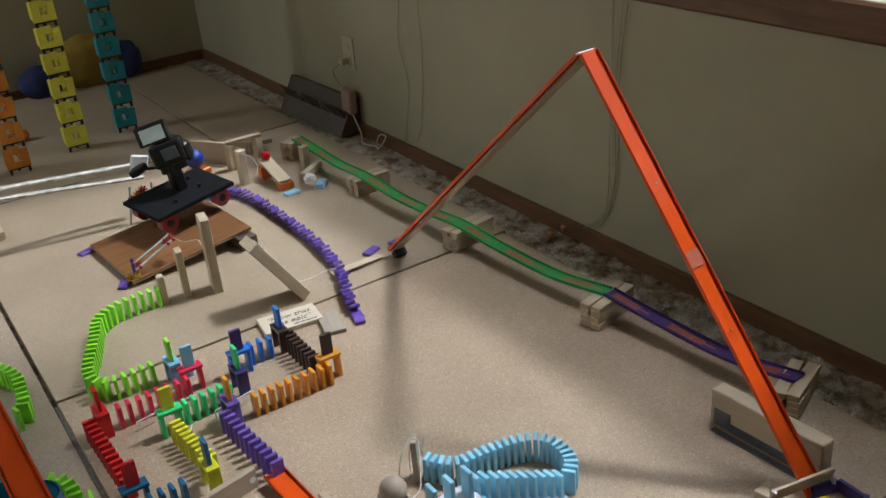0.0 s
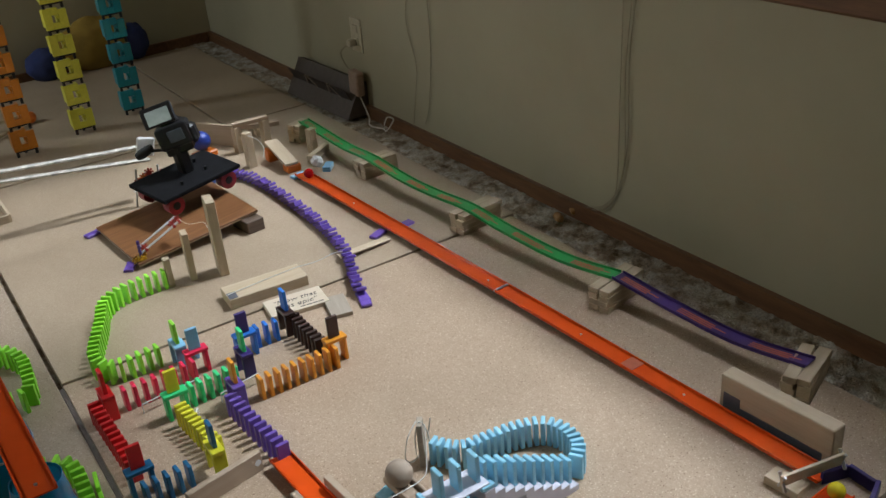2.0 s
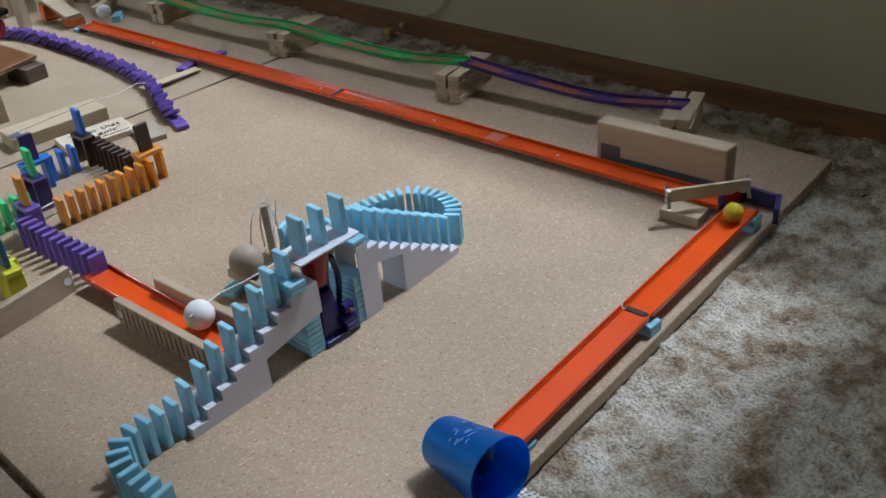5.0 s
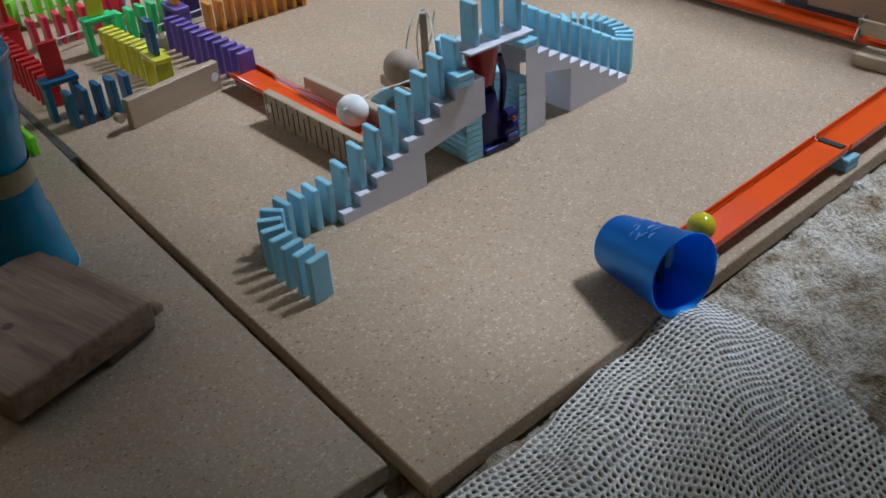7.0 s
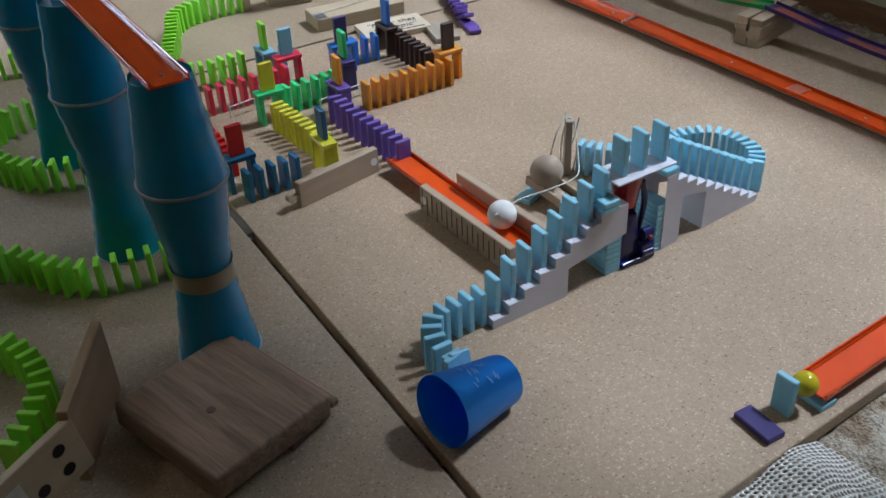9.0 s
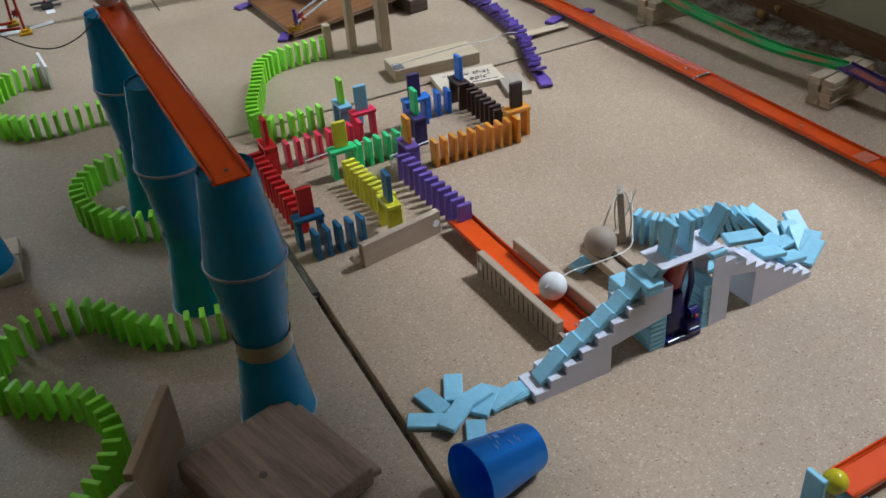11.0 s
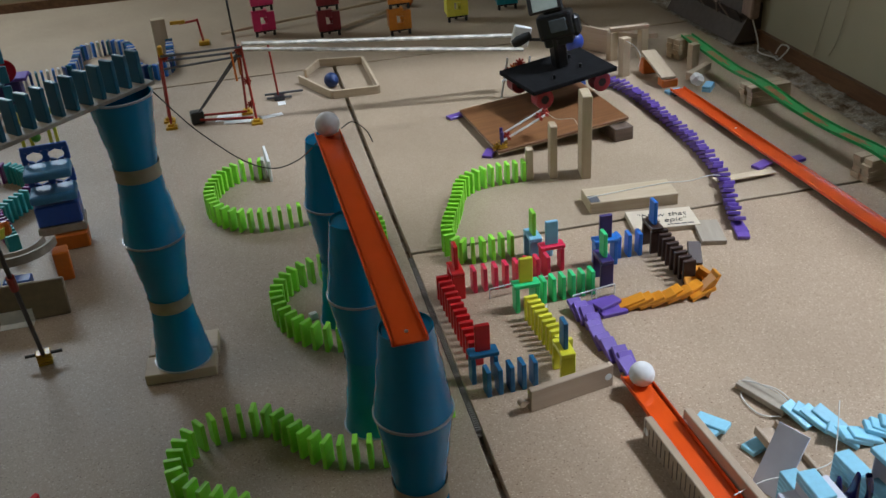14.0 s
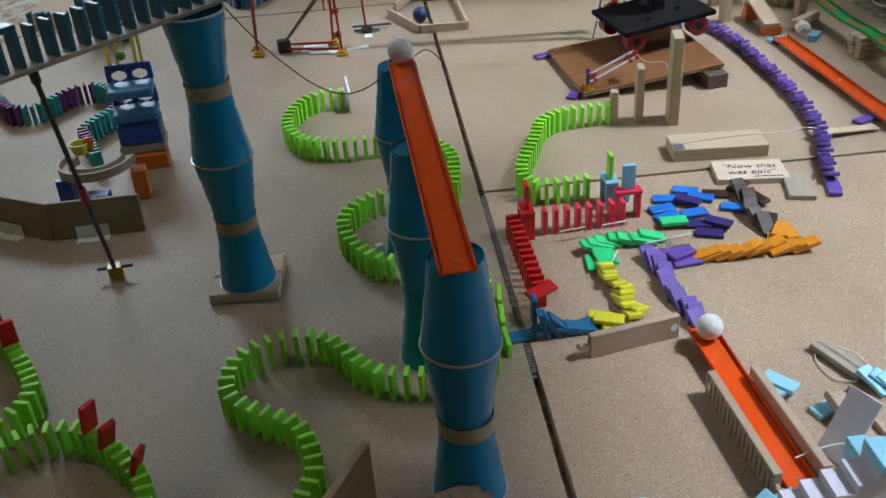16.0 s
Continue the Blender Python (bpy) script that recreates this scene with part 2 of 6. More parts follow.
TOWER = {k: plastic("frame_" + k, c, 0.35) for k, c in dict(pink=(0.55, 0.015, 0.11), maroon=(0.20, 0.01, 0.02), orange=(0.62, 0.21, 0.015), yellow=(0.68, 0.63, 0.06), teal=(0.008, 0.23, 0.27)).items()}
DOM = {k: plastic("domino_" + k, c, 0.4) for k, c in dict(
    lime=(0.29, 0.76, 0.04), sky=(0.27, 0.585, 0.74), paleblue=(0.22, 0.48, 0.68), red=(0.60, 0.008, 0.010), pink=(0.74, 0.022, 0.075),
    green=(0.04, 0.60, 0.20), yellow=(0.66, 0.62, 0.03), cobalt=(0.012, 0.13, 0.27), blue=(0.015, 0.16, 0.58), brown=(0.045, 0.020, 0.014),
    orange=(0.70, 0.27, 0.015), purple=(0.135, 0.07, 0.36), violet=(0.035, 0.02, 0.14), teal=(0.01, 0.13, 0.21), magenta=(0.15, 0.02, 0.17),
    aqua=(0.03, 0.36, 0.36), white=(0.6, 0.6, 0.58), deepblue=(0.01, 0.05, 0.2)).items()}


# ---- building blocks ----
def done(bm, name, material, smooth=False):
    me = bpy.data.meshes.new(name)
    bmesh.ops.recalc_face_normals(bm, faces=bm.faces)
    bm.to_mesh(me)
    bm.free()
    for m in material if isinstance(material, (list, tuple)) else [material]:
        me.materials.append(m)
    if smooth:
        for p in me.polygons:
            p.use_smooth = True
        if hasattr(me, "set_sharp_from_angle"):
            me.set_sharp_from_angle(angle=radians(35))
    return me


def part(name, bm, material, parent, label="", smooth=False):
    ob = new(name, done(bm, name, material, smooth))
    ob.parent = parent
    if label:
        tagged(ob, label)
    return ob


def thing(name, label, category, group="", m=None, kind=""):
    ob = new(name)
    ob.empty_display_size = 0.02
    if m is not None:
        ob.matrix_basis = m
    return tagged(ob, label, category, group, kind)


def solid(name, bm, material, label, category, group="", m=None, kind="", smooth=False):
    ob = new(name, done(bm, name, material, smooth))
    if m is not None:
        ob.matrix_basis = m
    return tagged(ob, label, category, group, kind)


def box(size, m=None, bevel=0.0, bm=None, segments=1):
    """A bevelled box centred on m."""
    b = bmesh.new()
    bmesh.ops.create_cube(b, size=1.0)
    bmesh.ops.scale(b, vec=size, verts=b.verts)
    if bevel:
        bmesh.ops.bevel(b, geom=b.edges[:], offset=bevel, segments=segments, affect="EDGES", profile=0.5)
    if m is not None:
        bmesh.ops.transform(b, matrix=m, verts=b.verts)
    return merge(bm, b)


def merge(bm, b):
    if bm is None:
        return b
    me = bpy.data.meshes.new("joined")
    b.to_mesh(me)
    b.free()
    bm.from_mesh(me)
    bpy.data.meshes.remove(me)
    return bm


def rod(a, b, r, bm=None, sides=8, r2=None):
    """A round bar from a to b."""
    a, b = Vector(a), Vector(b)
    t = bmesh.new()
    bmesh.ops.create_cone(t, cap_ends=True, segments=sides, radius1=r, radius2=r if r2 is None else r2, depth=(b - a).length)
    turn = (b - a).to_track_quat("Z", "Y").to_matrix().to_4x4()
    bmesh.ops.transform(t, matrix=Matrix.Translation((a + b) / 2) @ turn, verts=t.verts)
    return merge(bm, t)


def lathe(profile, sides=32, bm=None, m=None):
    """Turns a profile of (radius, height) round z."""
    b = bmesh.new()
    rings = []
    for r, z in profile:
        rings.append([b.verts.new((r * math.cos(a), r * math.sin(a), z)) for a in (2 * math.pi * i / sides for i in range(sides))] if r > 1e-6 else [b.verts.new((0, 0, z))])
    for p, q in zip(rings, rings[1:]):
        for i in range(sides):
            j = (i + 1) % sides
            vs = [p[i % len(p)], p[j % len(p)], q[j % len(q)], q[i % len(q)]]
            vs = list(dict.fromkeys(vs))
            if len(vs) > 2:
                b.faces.new(vs)
    if m is not None:
        bmesh.ops.transform(b, matrix=m, verts=b.verts)
    return merge(bm, b)


def ball(r, bm=None, m=None, sides=28):
    b = bmesh.new()
    bmesh.ops.create_uvsphere(b, u_segments=sides, v_segments=sides // 2, radius=r)
    if m is not None:
        bmesh.ops.transform(b, matrix=m, verts=b.verts)
    return merge(bm, b)


def tube(points, r, bm=None, sides=6):
    """A smooth bent cord through the points."""
    pts = smooth_line([Vector(p) for p in points], 8)
    b = bmesh.new()
    rings = []
    for i, p in enumerate(pts):
        d = (pts[min(i + 1, len(pts) - 1)] - pts[max(i - 1, 0)]).normalized()
        side = d.cross(Vector((0.3, 0.2, 1))).normalized()
        up = side.cross(d)
        rings.append([b.verts.new(p + r * (math.cos(a) * side + math.sin(a) * up)) for a in (2 * math.pi * k / sides for k in range(sides))])
    for p, q in zip(rings, rings[1:]):
        for k in range(sides):
            b.faces.new([p[k], p[(k + 1) % sides], q[(k + 1) % sides], q[k]])
    return merge(bm, b)


def smooth_line(pts, steps):
    """A Catmull-Rom line through the points."""
    out = []
    for i in range(len(pts) - 1):
        p0, p1, p2, p3 = pts[max(i - 1, 0)], pts[i], pts[i + 1], pts[min(i + 2, len(pts) - 1)]
        for k in range(steps):
            t = k / steps
            out.append(0.5 * (2 * p1 + (p2 - p0) * t + (2 * p0 - 5 * p1 + 4 * p2 - p3) * t * t + (3 * p1 - p0 - 3 * p2 + p3) * t**3))
    return out + [pts[-1]]


def extrude(outline, depth, bm=None, m=None):
    """A flat outline of (x, z) given thickness along y."""
    b = bmesh.new()
    front = [b.verts.new((x, 0, z)) for x, z in outline]
    back = [b.verts.new((x, depth, z)) for x, z in outline]
    b.faces.new(front)
    b.faces.new(back[::-1])
    n = len(outline)
    for i in range(n):
        b.faces.new([front[i], back[i], back[(i + 1) % n], front[(i + 1) % n]])
    if m is not None:
        bmesh.ops.transform(b, matrix=m, verts=b.verts)
    return merge(bm, b)


def at(x, y, z=0.0, yaw=0.0):
    return pose(x, y, z, 0, 0, yaw)


# ---- room ----
def room():
    def slab(name, size, centre, material, label, category):
        return solid(name, box(size), material, label, category, m=at(*centre), kind="structure")

    depth = FAR_Y - BACK_Y
    mid = (FAR_Y + BACK_Y) / 2
    y0, y1, t = -1.42, 1.05, 0.12
    wall = thing("wall_east", "olive painted wall with a window above the floor", "wall", kind="structure")
    xs = WALL_X + t / 2
    part("lower_wall", box((t, depth, SILL + 0.03), at(xs, mid, (SILL - 0.03) / 2)), PAINT, wall)
    part("upper_wall", box((t, depth, CEIL - HIGH), at(xs, mid, (CEIL + HIGH) / 2)), PAINT, wall)
    # Added wall pieces out of view, keeping sun off the near-left and far boards.
    part("lintel", box((t, SPLIT - BACK_Y, HIGH - HEAD), at(xs, (SPLIT + BACK_Y) / 2, (HIGH + HEAD) / 2)), PAINT, wall)
    part("lintel", box((t, FAR_Y - y1, HIGH - HEAD), at(xs, (FAR_Y + y1) / 2, (HIGH + HEAD) / 2)), PAINT, wall)
    part("side_wall", box((t, FAR_Y - y1, HEAD - SILL), at(xs, (FAR_Y + y1) / 2, (HEAD + SILL) / 2)), PAINT, wall)
    part("side_wall", box((t, y0 - BACK_Y, HEAD - SILL), at(xs, (y0 + BACK_Y) / 2, (HEAD + SILL) / 2)), PAINT, wall)
    win = thing("window_1", "window with stained oak frame and sill", "window", kind="structure")
    part("window_sill", box((0.03, y1 - y0 + 0.24, 0.07), at(WALL_X + 0.002, (y0 + y1) / 2, SILL - 0.035), 0.006), OAK, win)
    part("window_frame", box((0.03, 0.07, HEAD - SILL), at(WALL_X - 0.004, y0 - 0.035, (SILL + HEAD) / 2), 0.004), OAK, win)
    part("window_frame", box((0.03, 0.07, HEAD - SILL), at(WALL_X - 0.004, y1 + 0.035, (SILL + HEAD) / 2), 0.004), OAK, win)
    part("window_frame", box((0.03, SPLIT - y0 + 0.07, 0.07), at(WALL_X - 0.004, (y0 + SPLIT - 0.07) / 2, HEAD + 0.035), 0.004), OAK, win)
    part("window_frame", box((0.03, y1 - SPLIT, 0.07), at(WALL_X - 0.004, (SPLIT + y1) / 2, HIGH + 0.035), 0.004), OAK, win)
    for a, c, top in ((y0, SPLIT - 0.002, HEAD), (SPLIT + 0.002, y1, HIGH)):
        pane = part("pane", box((0.006, c - a, top - SILL), at(WALL_X + 0.085, (a + c) / 2, (SILL + top) / 2)), GLASS, win)
        pane.visible_shadow = False
    slab("wall_north", (WALL_X - LEFT_X + 0.24, 0.12, CEIL + 0.1), ((WALL_X + LEFT_X) / 2, FAR_Y + 0.06, CEIL / 2), PAINT, "olive painted far wall of the room", "wall")
    slab("wall_south", (WALL_X - LEFT_X + 0.24, 0.12, CEIL + 0.1), ((WALL_X + LEFT_X) / 2, BACK_Y - 0.06, CEIL / 2), PAINT, "olive painted rear wall of the room", "wall")
    slab("wall_west", (0.12, depth, CEIL + 0.1), (LEFT_X - 0.06, mid, CEIL / 2), PAINT, "olive painted wall of the room", "wall")
    win2 = thing("window_2", "curtained window with stained oak frame", "window", kind="structure")
    wy = FAR_Y - 0.012
    part("pane", box((1.0, 0.006, 0.8), at(-1.4, wy, 1.35)), CEILING, win2)
    for sx in (-1, 1):
        part("window_frame", box((0.06, 0.022, 0.92), at(-1.4 + sx * 0.53, wy, 1.35), 0.003), OAK, win2)
    for sz in (-1, 1):
        part("window_frame", box((0.998, 0.022, 0.06), at(-1.4, wy, 1.35 + sz * 0.43), 0.003), OAK, win2)
    lamp = thing("ceiling_lamp", "plain pendant lamp with a pale bowl shade", "lamp", m=at(-1.4, 0.1, 2.02))
    part("shade", lathe([(0.05, 0.17), (0.17, 0.13), (0.19, 0.10), (0.185, 0.10), (0.165, 0.125), (0.05, 0.165)], 28), CEILING, lamp, smooth=True)
    part("stem", rod((0, 0, 0.16), (0, 0, CEIL - 2.02), 0.01), CEILING, lamp)
    slab("ceiling", (WALL_X - LEFT_X + 0.24, depth + 0.24, 0.1), ((WALL_X + LEFT_X) / 2, mid, CEIL + 0.05), CEILING, "plain dull off-white ceiling", "ceiling")
    base_h = 0.045
    slab("baseboard", (0.014, depth, base_h), (WALL_X - 0.007, mid, base_h / 2 - 0.022), OAK, "stained oak baseboard along the painted wall", "baseboard")
    slab("baseboard", (WALL_X - LEFT_X - 0.02, 0.014, base_h), ((WALL_X + LEFT_X) / 2 - 0.01, FAR_Y - 0.007, base_h / 2 - 0.022), OAK, "stained oak baseboard along the far wall", "baseboard")

    # shaggy carpet, only where it shows is it finely divided
    b = bmesh.new()

    def sheet(x0, x1, ya, yb, step):
        nx, ny = max(1, int((x1 - x0) / step)), max(1, int((yb - ya) / step))
        rows = []
        for j in range(ny + 1):
            row = []
            for i in range(nx + 1):
                x, y = x0 + (x1 - x0) * i / nx, ya + (yb - ya) * j / ny
                z = -0.022
                if step < 0.05:
                    p = Vector((x, y, 0))
                    z += 0.008 * noise.noise(p * 22) + 0.007 * noise.noise(p * 75) + 0.004 * noise.noise(p * 190)
                row.append(b.verts.new((x, y, z)))
            rows.append(row)
        for r, s in zip(rows, rows[1:]):
            for i in range(nx):
                b.faces.new([r[i], r[i + 1], s[i + 1], s[i]])

    sheet(1.10, WALL_X, -2.0, FAR_Y, 0.0065)
    sheet(-0.6, 1.10, -2.0, -1.15, 0.0065)
    sheet(LEFT_X, 1.10, -1.15, FAR_Y, 0.6)
    sheet(LEFT_X, -0.6, BACK_Y, -1.15, 0.6)
    sheet(-0.6, WALL_X, BACK_Y, -2.0, 0.6)
    floor = solid("floor", b, CARPET, "mottled beige and brown shag carpet", "carpet", kind="structure", smooth=False)
    for p in floor.data.polygons:
        p.use_smooth = True


def boards():
    def sheet(x0, x1, y0, y1, material, label, skew=0.0):
        b = box((x1 - x0, y1 - y0, 0.019), bevel=0.0012)
        for v in b.verts:
            if v.co.y < 0 and v.co.x > 0:
                v.co.y += skew
        return solid("chipboard_sheet", b, material, label, "board", "boards on the floor",
                     at((x0 + x1) / 2, (y0 + y1) / 2, -0.0095))

    sheet(0.0, 1.15, -1.238, 0.005, BOARD, "tan chipboard sheet lying on the carpet", 0.065)
    sheet(0.0, 1.165, 0.014, 1.245, BOARD_FAR, "tan chipboard sheet lying on the carpet")
    sheet(-1.25, -0.0105, -1.2, 1.245, BOARD_LEFT, "greyish chipboard sheet lying on the carpet")
    sheet(0.864, 1.165, 1.254, 2.40, BOARD_FAR, "narrow chipboard sheet near the corner")
    sheet(-1.25, 0.856, 1.254, 2.43, BOARD_FAR, "tan chipboard sheet near the far wall")
    # serrated strip lying in the joint
    b = bmesh.new()
    for i in range(104):
        y = -0.006 - i * 0.0052
        box((0.0085, 0.0028, 0.006), at(-0.0052, y, -0.0035), bm=b)
    box((0.0095, 0.545, 0.003), at(-0.0052, -0.2765, -0.0085), bm=b)
    solid("toothed_strip", b, plain("dark_strip", (0.18, 0.155, 0.13), 0.6), "dark toothed strip lying in the joint between boards", "strip")


room()
boards()


# ---- dominoes ----
DW, DH, DT = 0.024, 0.048, 0.0075
MOVES = []
_dom = {}


def domino_mesh(colour):
    if colour not in _dom:
        b = box((DT, DW, DH), at(0, 0, DH / 2), 0.0011)
        _dom[colour] = done(b, "domino", DOM[colour])
    return _dom[colour]


NAMES = dict(lime="lime green", sky="light sky blue", paleblue="pale blue", red="red", pink="crimson pink", green="mint green", yellow="yellow", cobalt="dark blue",
             blue="bright blue", brown="dark brown", orange="orange", purple="purple", violet="dark violet", teal="teal blue", magenta="magenta purple", aqua="aqua", white="white", deepblue="deep blue")


def domino(colour, m, how="standing plastic domino", where="in a row", group=""):
    ob = new(NAMES[colour].replace(" ", "_") + "_domino", domino_mesh(colour))
    ob.matrix_basis = m
    return tagged(ob, f"{NAMES[colour]} {how} {where}", "domino", group or f"{NAMES[colour]} dominoes")


def stations(points, n):
    """n even places with headings along a smooth line."""
    pts = smooth_line([Vector((*p, 0)) if len(p) == 2 else Vector(p) for p in points], 12)
    run = [0.0]
    for a, b in zip(pts, pts[1:]):
        run.append(run[-1] + (b - a).length)
    out = []
    for i in range(n):
        d = run[-1] * i / max(1, n - 1)
        k = max(j for j in range(len(run)) if run[j] <= d + 1e-9)
        k = min(k, len(pts) - 2)
        f = (d - run[k]) / max(1e-9, run[k + 1] - run[k])
        p = pts[k].lerp(pts[k + 1], f)
        way = pts[min(k + 2, len(pts) - 1)] - pts[max(k - 1, 0)]
        out.append((p, math.degrees(math.atan2(way.y, way.x))))
    return out


def tipped(m, angle, back=False):
    """m with the domino tipped forward (along its x) about its lower front edge."""
    s = -1 if back else 1
    return m @ pose(s * DT / 2, 0, 0) @ pose(0, 0, 0, 0, s * angle) @ pose(-s * DT / 2, 0, 0)


def fall_rows(m, t0, final, quick=0.28, slip=None):
    rows = [(0.0, m), (t0, m)]
    for f, a in ((0.35, 0.10), (0.6, 0.32), (0.8, 0.62), (1.0, 1.0)):
        if slip and f > 0.7:
            m = m @ slip
        rows.append((t0 + f * quick, tipped(m, final * a)))
    rows.append((max(16.0, t0 + quick + 0.1), tipped(m, final)))
    return rows


def row(points, n, colour, t0=None, t1=None, final=68, where="in a curving row", alt=None, wobble=1.5, last=None, scatter=(), mess=0.0):
    rnd = random.Random(n * 31 + len(points))
    out = []
    for i, (p, yaw) in enumerate(stations(points, n)):
        m = pose(p.x, p.y, p.z, 0, 0, yaw + rnd.uniform(-wobble, wobble))
        d = domino(alt[i % len(alt)] if alt else colour, m, where=where)
        out.append(d)
        if t0 is not None:
            a = final + rnd.uniform(-2, 2)
            if last and i == n - 1:
                a = last
            when = t0 + (t1 - t0) * i / max(1, n - 1)
            if i < len(scatter):
                flung(d, m, when, *scatter[i])
            else:
                slip = at(mess * rnd.uniform(-0.004, 0.006), mess * rnd.uniform(-0.007, 0.007), 0, mess * rnd.uniform(-9, 9)) if mess else None
                MOVES.append((d, fall_rows(m, when, a, slip=slip)))
    return out


# lime rows
row([(0.308, 0.262), (0.265, 0.262), (0.213, 0.256), (0.175, 0.238), (0.147, 0.205), (0.128, 0.15), (0.108, 0.10), (0.087, 0.05), (0.074, 0.008), (0.074, -0.028), (0.09, -0.052), (0.115, -0.06), (0.145, -0.058), (0.186, -0.056)], 30, "lime")
row([(-0.27, 0.482), (-0.293, 0.485), (-0.319, 0.48), (-0.346, 0.458), (-0.369, 0.423), (-0.383, 0.38), (-0.386, 0.327), (-0.373, 0.28), (-0.351, 0.246), (-0.321, 0.223), (-0.285, 0.211), (-0.25, 0.206), (-0.22, 0.208), (-0.187, 0.21), (-0.13, 0.20), (-0.075, 0.16), (-0.052, 0.10), (-0.053, 0.04), (-0.066, -0.03), (-0.11, -0.035), (-0.15, -0.03), (-0.181, -0.029), (-0.216, -0.041), (-0.246, -0.065), (-0.266, -0.101), (-0.271, -0.139), (-0.264, -0.179), (-0.249, -0.211), (-0.228, -0.243), (-0.205, -0.262), (-0.178, -0.273), (-0.14, -0.28), (-0.1, -0.285), (-0.066, -0.301), (-0.052, -0.34), (-0.053, -0.39), (-0.057, -0.453), (-0.064, -0.53), (-0.085, -0.565), (-0.115, -0.575), (-0.148, -0.574), (-0.187, -0.567), (-0.226, -0.556), (-0.255, -0.528), (-0.283, -0.486), (-0.299, -0.466), (-0.32, -0.454), (-0.341, -0.449), (-0.362, -0.451), (-0.386, -0.455), (-0.41, -0.468), (-0.429, -0.489), (-0.439, -0.518), (-0.441, -0.547), (-0.431, -0.577), (-0.396, -0.607), (-0.358, -0.63), (-0.335, -0.655), (-0.322, -0.69), (-0.317, -0.72), (-0.319, -0.746), (-0.338, -0.787), (-0.367, -0.822)], 120, "lime")
row([(-0.76, -0.64), (-0.703, -0.604), (-0.682, -0.599), (-0.656, -0.599), (-0.629, -0.605), (-0.604, -0.622), (-0.581, -0.646), (-0.562, -0.669), (-0.543, -0.693), (-0.525, -0.73), (-0.52, -0.77)], 19, "lime")
row([(-0.83, -0.33), (-0.792, -0.375), (-0.762, -0.421), (-0.736, -0.465), (-0.719, -0.504), (-0.723, -0.544), (-0.745, -0.57)], 16, "lime")
for x, y, yaw in ((-0.029, -0.366, 83), (-0.034, -0.425, 86), (-0.036, -0.482, 92)):
    domino("lime", Matrix.Translation((x, y, DW / 2)) @ at(0, 0, 0, yaw - 90) @ Matrix(((1, 0, 0, 0), (0, 0, 1, -DH / 2), (0, -1, 0, 0), (0, 0, 0, 1))), "plastic domino lying on its long edge", "")

# the letters
BLUES = []
row([(0.257, -0.515), (0.253, -0.465), (0.248, -0.41), (0.245, -0.36), (0.243, -0.318)], 11, "purple", 13.03, 13.36, 70, "in a straight row", mess=0.45)
row([(0.308, -0.303), (0.39, -0.304), (0.47, -0.304)], 10, "orange", 13.46, 13.80, 70, "in a straight row", mess=0.45)
row([(0.462, -0.258), (0.461, -0.19), (0.463, -0.135)], 8, "brown", 14.0, 14.34, 66, "in a straight row", mess=0.45)
for k, (d, end) in enumerate(zip(row([(0.42, -0.128), (0.378, -0.126)], 3, "blue", where="in a short row"), ((0.372, -0.074, 160), (0.327, -0.098, 170), (0.309, -0.132, 10)))):
    BLUES.append((d, 14.42 + 0.05 * k, end))
row([(0.285, -0.231), (0.23, -0.233), (0.175, -0.236)], 7, "green", 14.88, 15.16, 72, "in a straight row", mess=0.45)
row([(0.156, -0.285), (0.161, -0.346), (0.166, -0.394), (0.17, -0.425)], 10, "yellow", 15.26, 15.52, 68, "in a straight row", mess=0.45)
row([(0.106, -0.459), (0.066, -0.461), (0.03, -0.463)], 5, "cobalt", 15.66, 15.86, 74, "in a short row")
row([(0.032, -0.385), (0.03, -0.30), (0.026, -0.172)], 12, "red", where="in a straight row")
row([(0.226, -0.157), (0.15, -0.161), (0.085, -0.162)], 8, "pink", where="in a straight row")
row([(0.258, -0.075), (0.235, -0.075)], 2, "paleblue", where="beside a low arch")


def flung(d, m, t0, x, y, yaw, z=0.004, lift=0.008):
    """Keys for a domino knocked from m to lie flat with its middle at x, y."""
    end = at(x, y, z, yaw) @ pose(-DH / 2, 0, 0, 0, 90, 0)
    half = Matrix.LocRotScale(m.translation.lerp(end.translation, 0.4) + Vector((0, 0, lift)), m.to_quaternion().slerp(end.to_quaternion(), 0.5), None)
    MOVES.append((d, [(0.0, m), (t0, m), (t0 + 0.12, half), (t0 + 0.28, end), (16.0 if t0 < 15.6 else 16.4, end)]))


